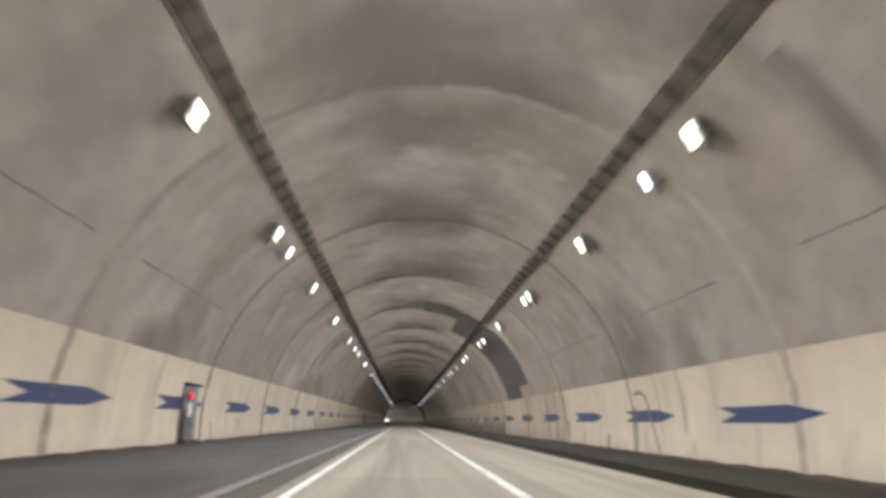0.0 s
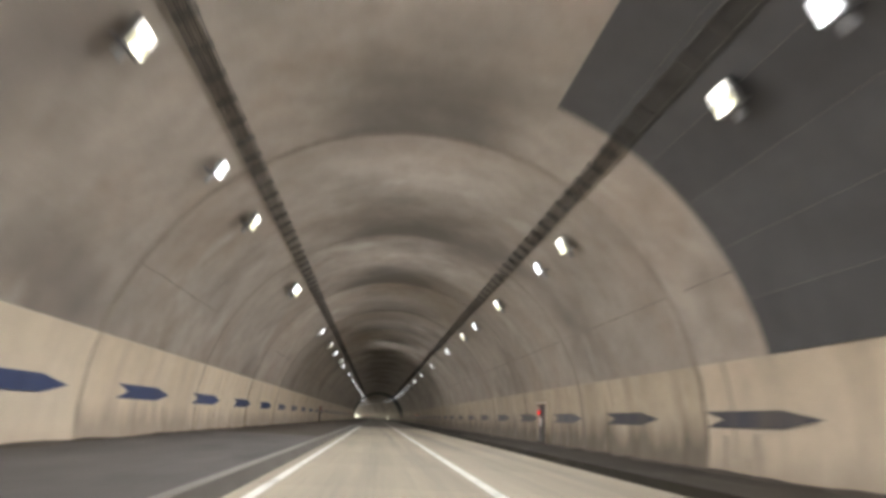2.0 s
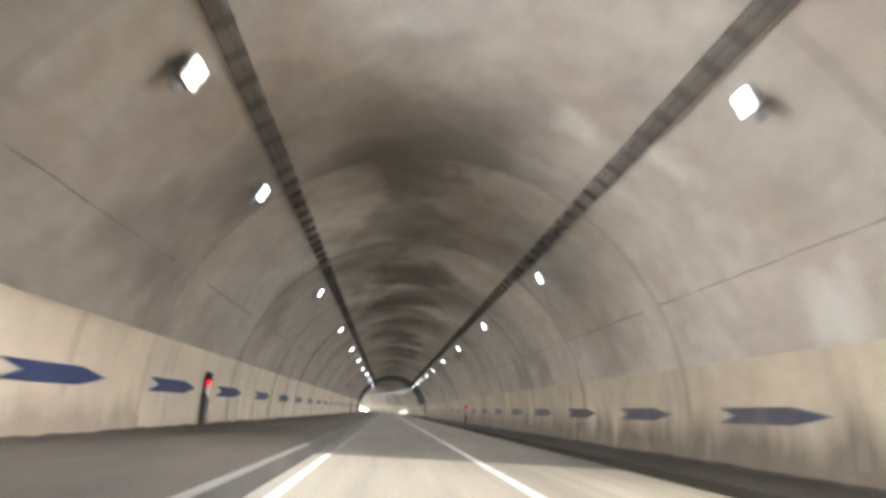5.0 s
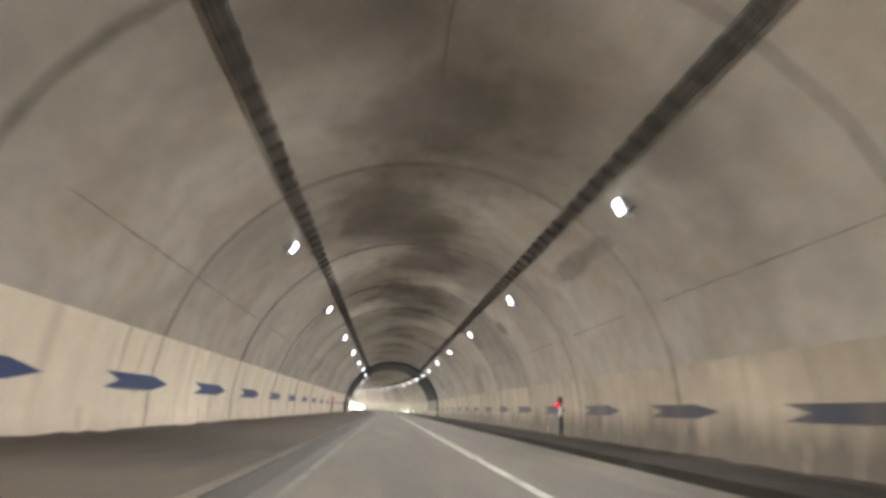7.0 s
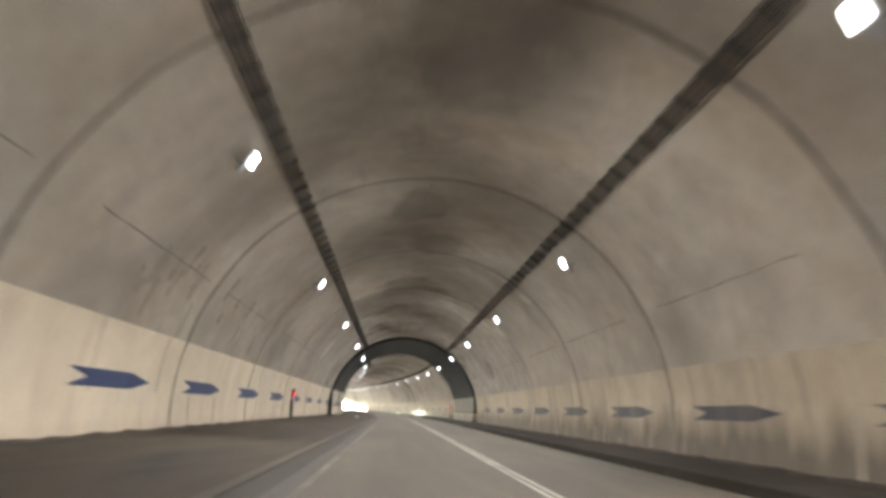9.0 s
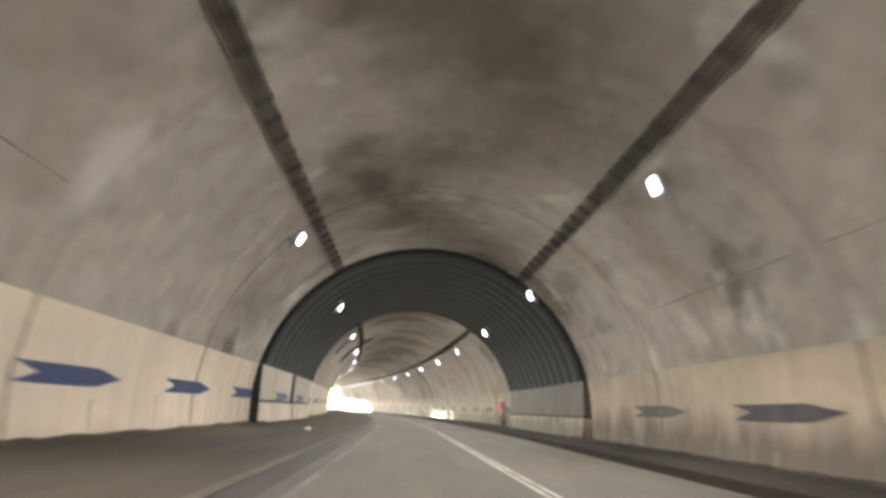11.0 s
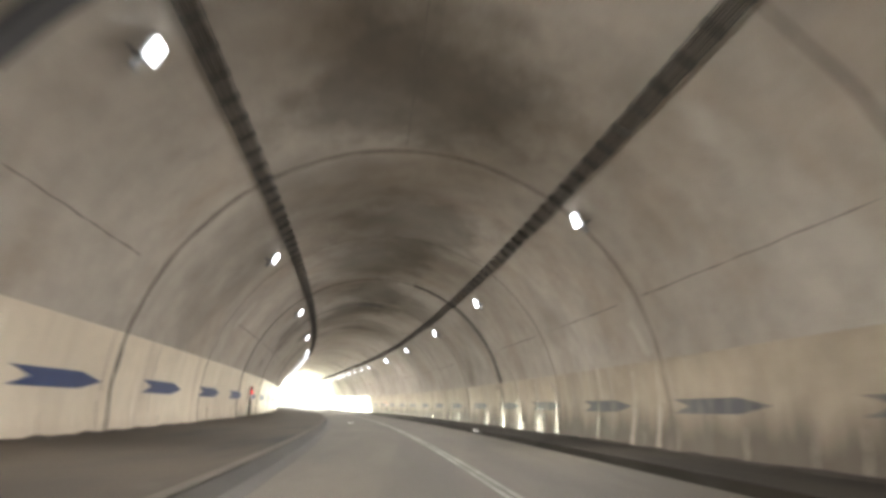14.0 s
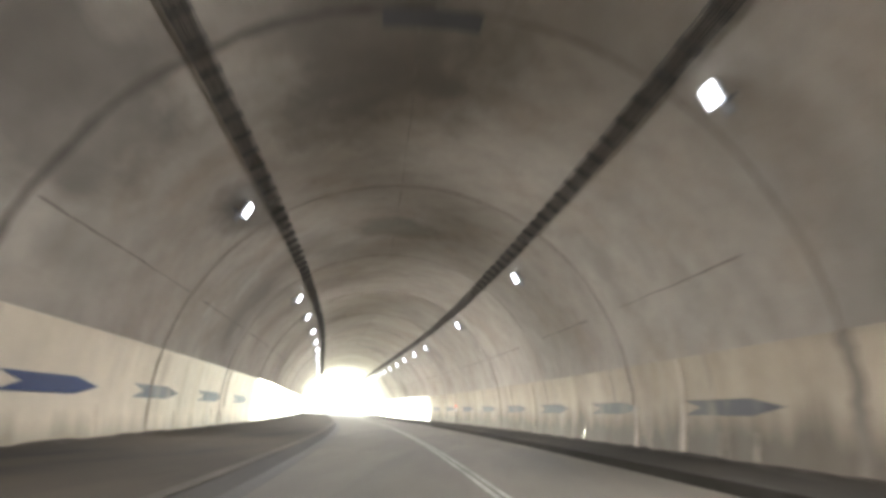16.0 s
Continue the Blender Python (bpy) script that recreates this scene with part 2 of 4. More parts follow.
PALE_SEAM = material("pale_brown_wall_seam", (0.31, 0.262, 0.2), 0.8, vary=0.3, scale=1.5, stretch=(1, 1, 0.4), mottle=0.3)
WALL_SEAM = material("brown_wall_seam", (0.20, 0.17, 0.133), 0.8, vary=0.3, scale=1.5, stretch=(1, 1, 0.4), mottle=0.3)
MID_SEAM = material("faint_stained_seam", (0.235, 0.205, 0.168), 0.85, vary=0.25, scale=1.5, stretch=(1, 1, 0.4), mottle=0.3)
LIME_SEAM = material("pale_lime_seam", (0.44, 0.40, 0.335), 0.85, vary=0.15, scale=1.5, stretch=(1, 1, 0.4), mottle=0.2)
FILM = material("thin_soot_film", (0.275, 0.243, 0.2), 0.85, vary=0.15, scale=0.6, mottle=0.25)
SEAM = material("stained_seam", (0.12, 0.104, 0.085), 0.85, vary=0.3, scale=1.5, stretch=(1, 1, 0.4))
BLUE = material("blue_arrow_paint", (0.016, 0.036, 0.115), 0.45, vary=0.15, scale=1.2, grain=30, bump=0.05, fine=0.1,
                stain=(0.05, 0.065, 0.12), stain_scale=1.3, stain_stretch=(1, 1, 0.2), stain_at=(0.58, 0.8))
PALE_ROAD = material("worn_concrete_road", (0.225, 0.198, 0.145), 0.85, vary=0.18, scale=0.6, stretch=(1, 0.025, 1), grain=40, mottle=0.22,
                     stain=(0.125, 0.112, 0.088), stain_scale=0.9, stain_stretch=(1, 0.02, 1), stain_at=(0.50, 0.68), each=0.10, shine=0.3)
ASPHALT = material("grey_asphalt", (0.081, 0.069, 0.051), 0.85, vary=0.2, scale=0.6, stretch=(1, 0.15, 1), grain=70, bump=0.3, mottle=0.25,
                   stain=(0.060, 0.053, 0.041), stain_scale=0.9, stain_stretch=(1, 0.05, 1), stain_at=(0.50, 0.70), shine=0.3)
WALKWAY = material("dusty_walkway_concrete", (0.048, 0.0385, 0.0265), 0.95, shine=0.15, vary=0.25, scale=0.5, stretch=(1, 0.2, 1), grain=40,
                   stain=(0.022, 0.02, 0.017), stain_scale=0.5, stain_at=(0.5, 0.7), stain_stretch=(1, 0.2, 1), mottle=0.3,
                   spots=((0.055, 0.048, 0.036), (1, 0.3, 1), 0.8, 0.6, 0.75))
DUSTY_WALK = material("grey_dusty_walkway", (0.056, 0.052, 0.046), 0.92, shine=0.2, vary=0.25, scale=0.5, stretch=(1, 0.25, 1), grain=40,
                      stain=(0.032, 0.03, 0.026), stain_scale=0.6, stain_at=(0.5, 0.7), stain_stretch=(1, 0.3, 1), mottle=0.3)
SOOT_WALK = material("soot_blackened_walkway", (0.026, 0.0218, 0.0155), 0.95, shine=0.15, vary=0.35, scale=0.6, stretch=(1, 0.25, 1), grain=40,
                     mottle=0.35, spots=((0.045, 0.04, 0.033), (1, 0.3, 1), 0.9, 0.58, 0.75))
KERB = material("kerb_concrete", (0.085, 0.078, 0.066), 0.9, shine=0.2, vary=0.2, scale=1.2, stretch=(1, 0.3, 1))
WORN_NOSING = material("worn_kerb_nosing", (0.062, 0.053, 0.039), 0.9, vary=0.3, scale=1.0, stretch=(1, 0.2, 1), mottle=0.3, shine=0.2)
NOSING = material("pale_kerb_nosing", (0.10, 0.091, 0.075), 0.85, vary=0.25, scale=1.0, stretch=(1, 0.2, 1))
GREYED_LINE = material("greyed_road_paint", (0.27, 0.255, 0.215), 0.75, vary=0.2, scale=2.0, stain=(0.12, 0.11, 0.088), stain_scale=1.8,
                       stain_stretch=(1, 0.3, 1), stain_at=(0.48, 0.68))
FAINT_LINE = material("almost_worn_off_road_paint", (0.115, 0.106, 0.086), 0.85, vary=0.25, scale=2.0, stain=(0.07, 0.062, 0.048), stain_scale=1.6,
                      stain_stretch=(1, 0.3, 1), stain_at=(0.42, 0.62), shine=0.3)
WORN_LINE = material("worn_road_paint", (0.20, 0.19, 0.16), 0.8, vary=0.25, scale=2.0, stain=(0.09, 0.083, 0.068), stain_scale=1.6,
                     stain_stretch=(1, 0.3, 1), stain_at=(0.42, 0.62))
LINE = material("white_road_paint", (0.44, 0.425, 0.375), 0.6, vary=0.12, scale=2.0, stain=(0.17, 0.16, 0.135), stain_scale=2.2,
                stain_stretch=(1, 0.2, 1), stain_at=(0.52, 0.7))
STEEL = material("galvanised_tray_steel", (0.13, 0.125, 0.115), 0.6, metal=0.4, vary=0.2, scale=2.0)
DARK_CABLE = material("sooty_cable_sheath", (0.13, 0.118, 0.10), 0.7, vary=0.3, scale=1.5)
CABLE = material("grey_cable_sheath", (0.22, 0.205, 0.18), 0.65, vary=0.3, scale=1.5)
HOUSING = material("grey_lamp_housing", (0.22, 0.22, 0.22), 0.5, metal=0.3, vary=0.1)
SHEET = material("dark_waterproofing_sheet", (0.066, 0.066, 0.068), 0.55, vary=0.22, scale=0.7, fine=0.12, each=0.12, mottle=0.2)
PLATE = material("corrugated_dark_steel", (0.029, 0.0325, 0.031), 0.55, shine=0.35, metal=0.1, vary=0.3, scale=0.8, stretch=(1, 2.5, 0.6),
                 stain=(0.05, 0.046, 0.04), stain_scale=1.4, stain_stretch=(1, 4, 1), stain_at=(0.62, 0.85))
LEDGE = material("black_parts_and_gap_shade", (0.03, 0.028, 0.025), 0.8, vary=0.2)
CABINET = material("dark_grey_cabinet_paint", (0.072, 0.065, 0.059), 0.45, vary=0.15, scale=3.0)
GREY_PANEL = material("grey_cabinet_panel", (0.17, 0.16, 0.15), 0.5, vary=0.15, scale=2.0, mottle=0.2)
DARK_PANEL = material("brown_black_panel", (0.06, 0.052, 0.045), 0.55, vary=0.2, scale=2.0)
GLASSY = material("pale_glass_panel", (0.33, 0.36, 0.40), 0.15, vary=0.1, scale=3.0)
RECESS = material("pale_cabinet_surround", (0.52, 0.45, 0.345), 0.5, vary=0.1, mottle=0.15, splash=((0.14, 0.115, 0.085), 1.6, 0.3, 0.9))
WHITE = material("white_sign_enamel", (0.75, 0.74, 0.72), 0.4, vary=0.05)
BAG = material("dusty_white_plastic", (0.42, 0.40, 0.36), 0.5, vary=0.3, scale=6.0)
EARTH = material("dry_verge_earth", (0.34, 0.30, 0.22), 0.95, vary=0.25, scale=0.2, grain=8)
WARM = glow("warm_white_lens", (1.0, 0.975, 0.90), LENS)
DIM = glow("dim_warm_lens", (1.0, 0.98, 0.72), LENS * 0.34)
COOL = glow("cool_white_lens", (0.96, 0.98, 1.0), LENS * 1.3)
SIGNAL = glow("red_signal_lens", (1.0, 0.002, 0.012), 0.5)

# ---- mesh helpers ----


def mesh_object(name, verts, faces, mat, parent=None, label="", smooth=None):
    me = bpy.data.meshes.new(name)
    me.from_pydata([tuple(v) for v in verts], [], faces)
    me.materials.append(mat)
    bm = bmesh.new()
    bm.from_mesh(me)
    bmesh.ops.recalc_face_normals(bm, faces=bm.faces)
    bm.to_mesh(me)
    bm.free()
    if smooth:
        for p in me.polygons:
            p.use_smooth = True
        me.set_sharp_from_angle(angle=radians(smooth))
    ob = new(name, me)
    if parent is not None:
        ob.parent = parent
    if label:
        tagged(ob, label)
    return ob


def part(name, bm, mat, parent, label="", smooth=None):
    """One bmesh as one mesh object under a thing or a part."""
    me = bpy.data.meshes.new(name)
    bmesh.ops.recalc_face_normals(bm, faces=bm.faces)
    bm.to_mesh(me)
    bm.free()
    me.materials.append(mat)
    if smooth:
        for p in me.polygons:
            p.use_smooth = True
        me.set_sharp_from_angle(angle=radians(smooth))
    ob = new(name, me)
    if parent is not None:
        ob.parent = parent
    if label:
        tagged(ob, label)
    return ob


def box(size, at=(0, 0, 0), bevel=0.0, turn=None):
    bm = bmesh.new()
    bmesh.ops.create_cube(bm, size=1.0)
    bmesh.ops.scale(bm, vec=size, verts=bm.verts)
    if bevel:
        bmesh.ops.bevel(bm, geom=list(bm.edges), offset=bevel, segments=2, affect="EDGES")
    if turn is not None:
        bmesh.ops.transform(bm, matrix=turn, verts=bm.verts)
    bmesh.ops.translate(bm, vec=at, verts=bm.verts)
    return bm


def rod(radius, length, at=(0, 0, 0), turn=None, sides=14, tip=None):
    bm = bmesh.new()
    bmesh.ops.create_cone(bm, cap_ends=True, segments=sides, radius1=radius, radius2=radius if tip is None else tip, depth=length)
    if turn is not None:
        bmesh.ops.transform(bm, matrix=turn, verts=bm.verts)
    bmesh.ops.translate(bm, vec=at, verts=bm.verts)
    return bm


def merged(*meshes):
    bm = bmesh.new()
    for other in meshes:
        me = bpy.data.meshes.new("piece")
        other.to_mesh(me)
        other.free()
        bm.from_mesh(me)
        bpy.data.meshes.remove(me)
    return bm


def sweep(name, outline, s0, s1, mat, parent=None, step=2.6, label="", smooth=None, split=False):
    """A closed outline of (u, z) drawn along the axis from s0 to s1."""
    n = max(1, math.ceil((s1 - s0) / step)) if s1 > BEND or split else 1
    stations = [s0 + (s1 - s0) * i / n for i in range(n + 1)]
    k = len(outline)
    verts = [spot(s, u, z) for s in stations for u, z in outline]
    faces = [(i * k + j, i * k + (j + 1) % k, (i + 1) * k + (j + 1) % k, (i + 1) * k + j) for i in range(n) for j in range(k)]
    faces += [tuple(range(k)), tuple(n * k + j for j in range(k))]
    return mesh_object(name, verts, faces, mat, parent, label, smooth)


def thing(name, label, category, group="", kind="", at=None):
    ob = tagged(new(name), label, category, group, kind)
    if at is not None:
        ob.matrix_world = at
    return ob


# ---- the tunnel's section ----
CZ, R = 0.87, 7.55                    # centre height and radius of the lining
TOP, FLOOR = 2.74, 0.22               # top of the painted band, walkway level
KERB_L, KERB_R = -2.58, 4.85
START, EXIT = 24.6 - 6 * 10.61, 470.0
STEEL_A, STEEL_B = 256.0, 275.4       # the stretch lined with corrugated steel
JOINTS = [24.6 + 10.61 * k for k in range(-6, 22)] + [STEEL_A, STEEL_B - 0.1] + [283.0 + 10.63 * k for k in range(0, 18)] + [EXIT]


def arc(radius, a0, a1, n):
    """Points (u, z) on the section's circle; angles in degrees from the right-hand horizontal."""
    return [(radius * math.cos(radians(a0 + (a1 - a0) * i / n)), CZ + radius * math.sin(radians(a0 + (a1 - a0) * i / n)))
            for i in range(n + 1)]


def angle_at(z, radius=R):
    return math.degrees(math.asin((z - CZ) / radius))


SPRING = angle_at(TOP)

# soot and mould clouds on the vault, those at 335.5 and 338.5 also painting dimmer light: s, angle, half-length,
# half-width in degrees
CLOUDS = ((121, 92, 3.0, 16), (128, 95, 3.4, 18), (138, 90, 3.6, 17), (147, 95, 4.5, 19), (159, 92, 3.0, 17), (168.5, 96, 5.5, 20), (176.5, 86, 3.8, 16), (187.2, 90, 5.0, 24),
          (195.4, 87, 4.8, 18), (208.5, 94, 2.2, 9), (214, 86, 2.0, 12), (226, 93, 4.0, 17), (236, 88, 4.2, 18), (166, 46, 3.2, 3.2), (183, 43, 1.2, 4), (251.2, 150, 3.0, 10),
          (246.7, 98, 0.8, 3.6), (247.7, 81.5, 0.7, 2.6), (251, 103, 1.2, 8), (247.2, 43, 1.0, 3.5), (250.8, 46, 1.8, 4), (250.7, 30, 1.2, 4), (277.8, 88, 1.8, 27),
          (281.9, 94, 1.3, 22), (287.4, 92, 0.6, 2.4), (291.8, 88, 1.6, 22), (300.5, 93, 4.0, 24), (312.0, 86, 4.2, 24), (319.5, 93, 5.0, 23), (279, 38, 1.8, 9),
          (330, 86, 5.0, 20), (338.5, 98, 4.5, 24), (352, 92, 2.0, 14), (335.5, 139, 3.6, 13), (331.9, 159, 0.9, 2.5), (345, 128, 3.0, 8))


def clouding_at(s, a):
    """How strongly the vault is clouded at s and angle a, 0 to 1."""
    # faint darkening all along the crown
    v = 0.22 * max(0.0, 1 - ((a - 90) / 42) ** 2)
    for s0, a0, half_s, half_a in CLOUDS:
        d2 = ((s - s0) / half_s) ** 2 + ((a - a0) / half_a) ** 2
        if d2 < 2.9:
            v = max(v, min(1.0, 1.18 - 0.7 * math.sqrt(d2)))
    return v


vault = thing("tunnel_vault", "grey-brown stained concrete arched tunnel lining cast in rings", "tunnel lining", kind="structure")
wall_left = thing("wall_left", "cream painted lower tunnel wall, streaked with dirt", "wall", kind="structure")
wall_right = thing("wall_right", "cream painted lower tunnel wall, streaked with seepage", "wall", kind="structure")
rnd = random.Random(4)
for a, b in zip(JOINTS, JOINTS[1:]):
    if b - a < 0.2 or (a < STEEL_A + 5 < b):
        continue
    off = rnd.uniform(-0.012, 0.012)
    g = 0.02
    sooty = a >= 112
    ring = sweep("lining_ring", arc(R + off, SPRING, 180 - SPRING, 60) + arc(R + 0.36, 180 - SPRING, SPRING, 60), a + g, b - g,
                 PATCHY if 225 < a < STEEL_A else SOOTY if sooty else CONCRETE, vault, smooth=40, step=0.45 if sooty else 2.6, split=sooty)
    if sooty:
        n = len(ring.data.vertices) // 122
        dense = ring.data.attributes.new("clouding", "FLOAT", "POINT")
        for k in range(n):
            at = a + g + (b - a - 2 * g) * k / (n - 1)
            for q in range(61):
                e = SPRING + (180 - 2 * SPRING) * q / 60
                dense.data[k * 122 + q].value = clouding_at(at, e)
    ring.data.transform(stand((a + b) / 2).inverted())
    ring.matrix_world = stand((a + b) / 2)
    lower = arc(R - 0.004 + off, angle_at(-0.2), SPRING - 0.03, 8) + arc(R + 0.36, SPRING - 0.03, angle_at(-0.2), 8)
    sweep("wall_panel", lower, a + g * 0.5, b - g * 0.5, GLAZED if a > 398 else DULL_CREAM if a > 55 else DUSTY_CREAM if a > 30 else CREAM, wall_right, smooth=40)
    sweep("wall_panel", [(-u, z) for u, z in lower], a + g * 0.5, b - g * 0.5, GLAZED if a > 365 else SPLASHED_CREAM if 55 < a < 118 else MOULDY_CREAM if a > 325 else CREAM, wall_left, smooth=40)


def ribbon(name, path, width, mat, parent, lift=0.006, seed=0, ragged=0.5):
    """An uneven band lying on the lining: path gives (s, angle) points, width its half-width in metres."""
    r_ = random.Random(seed)
    verts, faces = [], []
    n = len(path)
    for i, (s, a) in enumerate(path):
        s2, a2 = path[min(i + 1, n - 1)]
        s1, a1 = path[max(i - 1, 0)]
        ds, da = s2 - s1, radians(a2 - a1) * R
        d = math.hypot(ds, da) or 1.0
        for k in (-1, 1):
            w = width * (1 + ragged * r_.uniform(-1, 1)) * k
            aa = a + math.degrees((ds / d) * w / R)
            for l in (lift, 0.0):
                verts.append(spot(s - (da / d) * w, (R - l) * math.cos(radians(aa)), CZ + (R - l) * math.sin(radians(aa))))
    for i in range(n - 1):
        b = 4 * i
        faces += [(b, b + 4, b + 6, b + 2), (b + 1, b + 5, b + 7, b + 3), (b, b + 4, b + 5, b + 1), (b + 2, b + 6, b + 7, b + 3)]
    faces += [(0, 1, 3, 2), (4 * n - 4, 4 * n - 3, 4 * n - 1, 4 * n - 2)]
    return mesh_object(name, verts, faces, mat, parent)


# stained joints between the rings, on vault and walls; lengthwise pour lines
TONES = {"dark": SEAM, "mid": MID_SEAM, "pale": LIME_SEAM}
# per joint: half-width and tone on the vault's left and right halves, then on the left and right walls
LOOKS = {14: ((0.08, "mid"), (0.08, "pale"), (0.09, "dark"), (0.06, "mid")),
         25: ((0.07, "dark"), (0.05, "dark"), (0.08, "dark"), (0.04, "mid")),
         35: ((0.06, "dark"), (0.05, "mid"), (0.09, "mid"), (0.05, "mid")),
         46: ((0.07, "dark"), (0.05, "mid"), (0.05, "dark"), (0.05, "mid")),
         56: ((0.10, "mid"), (0.06, "mid"), (0.05, "mid"), (0.05, "mid")),
         67: ((0.06, "mid"), (0.09, "mid"), (0.05, "mid"), (0.05, "mid")),
         78: ((0.06, "mid"), (0.05, "mid"), (0.03, "mid"), (0.05, "mid")),
         88: ((0.06, "dark"), (0.06, "mid"), (0.04, "mid"), (0.06, "mid")),
         99: ((0.05, "mid"), (0.07, "mid"), (0.04, "mid"), (0.06, "mid")),
         152: ((0.08, "dark"), (0.05, "dark"), (0.03, "mid"), (0.09, "mid")),
         163: ((0.06, "dark"), (0.06, "mid"), (0.03, "mid"), (0.06, "mid")),
         173: ((0.15, "dark"), (0.08, "mid"), (0.07, "mid"), (0.08, "mid")),
         184: ((0.13, "dark"), (0.13, "mid"), (0.07, "mid"), (0.09, "mid")),
         194: ((0.05, "dark"), (0.07, "dark"), (0.04, "mid"), (0.10, "dark")),
         205: ((0.045, "dark"), (0.05, "dark"), (0.04, "mid"), (0.07, "dark")),
         216: ((0.04, "mid"), (0.06, "dark"), (0.03, "mid"), (0.05, "mid")),
         248: ((0.10, "mid"), (0.07, "mid"), (0.05, "mid"), (0.05, "mid")),
         283: ((0.05, "mid"), (0.10, "mid"), (0.04, "mid"), (0.08, "mid")),
         294: ((0.05, "mid"), (0.06, "dark"), (0.04, "mid"), (0.06, "mid")),
         304: ((0.09, "dark"), (0.045, "dark"), (0.10, "dark"), (0.05, "mid")),
         315: ((0.05, "mid"), (0.05, "dark"), (0.04, "mid"), (0.05, "mid")),
         326: ((0.11, "dark"), (0.04, "mid"), (0.10, "dark"), (0.08, "dark")),
         336: ((0.12, "dark"), (0.05, "mid"), (0.09, "dark"), (0.2, "mid"))}
for i, s in enumerate(JOINTS[1:-1]):
    if STEEL_A - 1 < s < STEEL_B + 1:
        continue
    r_ = random.Random(100 + i)
    spare = [(r_.choice((0.03, 0.045, 0.06)), "mid") for _ in range(4)]
    halves = LOOKS.get(round(s), spare)
    drift = [s + 0.02 * math.sin(k * 0.7 + i) for k in range(31)]
    for side, (width, tone_of) in zip((-1, 1), halves[:2]):
        span = [SPRING + (90 - SPRING) * k / 30 for k in range(31)]
        band = [(q, a if side > 0 else 180 - a) for q, a in zip(drift, span)]
        ribbon("joint_stain", band, width, TONES[tone_of], vault, lift=0.0165, seed=i * 2 + side, ragged=0.5)
    for side, owner, (w2, tone_of) in ((-1, wall_left, halves[2]), (1, wall_right, halves[3])):
        line = [(s + 0.03 * math.sin(k * 0.8 + i), angle_at(FLOOR) + (SPRING - angle_at(FLOOR)) * k / 14) for k in range(15)]
        ribbon("joint_stain", [(p, a if side > 0 else 180 - a) for p, a in line], w2, WALL_SEAM if side > 0 or tone_of == "dark" else PALE_SEAM, owner,
               lift=0.024, seed=i + 500, ragged=0.5)
for i, (a, b) in enumerate(zip(JOINTS, JOINTS[1:])):
    if b - a < 3 or (a < STEEL_A + 5 < b):
        continue
    r_ = random.Random(300 + i)
    for side in (1, -1):
        if r_.random() < 0.9:
            p0, p1 = a + r_.uniform(0.1, 2.5), b - r_.uniform(0.1, 2.5)
            al = angle_at(4.47)
            line = [(p0 + (p1 - p0) * k / 16, (al if side > 0 else 180 - al) + r_.uniform(-0.08, 0.08)) for k in range(17)]
            ribbon("pour_line", line, 0.02, POUR, vault, lift=0.016, seed=i, ragged=0.8)
    if r_.random() < 0.4:
        line = [(a + 0.5 + (b - a - 1) * k / 16, 92 + r_.uniform(-0.15, 0.15)) for k in range(17)]
        ribbon("crown_crack", line, 0.013, POUR, vault, lift=0.016, seed=i, ragged=0.8)
# wet mineral streaks: place at the top, drift to the foot, height, half-width at the foot
for s, drift_to, top, w, wet in ((304.7, 0.3, 2.6, 0.10, False), (306.5, 0.45, 2.5, 0.13, False),
                                 (309.9, 0.35, 2.7, 0.10, True), (315.55, -0.3, 2.45, 0.15, True), (317.75, -0.35, 1.55, 0.10, True), (318.5, -0.25, 2.5, 0.13, True),
                                 (321.3, -0.2, 0.65, 0.12, True), (322.35, -0.5, 3.3, 0.16, True), (326.05, -0.5, 3.6, 0.15, True), (330.2, -0.2, 1.0, 0.11, True),
                                 (339.6, 0.0, 0.9, 0.06, True), (343.0, 0.3, 2.74, 0.14, False), (346.6, 0.0, 2.74, 0.10, False),
                                 (352.0, 0.0, 1.0, 0.08, True), (177.6, 0.0, 1.1, 0.06, True), (196.3, 0.0, 2.5, 0.06, True)):
    a0, a1 = angle_at(FLOOR + 0.05), angle_at(top)
    r_ = random.Random(int(s * 10))
    line = [(s + drift_to * (1 - k / 12) + 0.03 * math.sin(k * 0.6) + r_.uniform(-0.02, 0.02), a0 + (a1 - a0) * k / 12) for k in range(13)]
    mat = CALCITE if wet else PALE_RUN
    ribbon("mineral_streak", line, w * 0.45, mat, wall_right, lift=0.030, seed=int(s), ragged=0.5)
    ribbon("mineral_streak", line[:7], w, mat, wall_right, lift=0.034, seed=int(s) + 1, ragged=0.4)
# pale lime washed out over the right haunch
for line, w in (([(310.5, 28.5), (310.4, 26.0), (310.15, 22.0), (310.0, 18.0), (309.95, 15.6)], 0.30),
                ([(305.4, 24.0), (305.2, 21.0), (305.05, 18.0), (304.95, 15.6)], 0.22)):
    ribbon("lime_wash", line, w, LIME_SEAM, vault, lift=0.012, seed=int(line[0][0]), ragged=0.45)
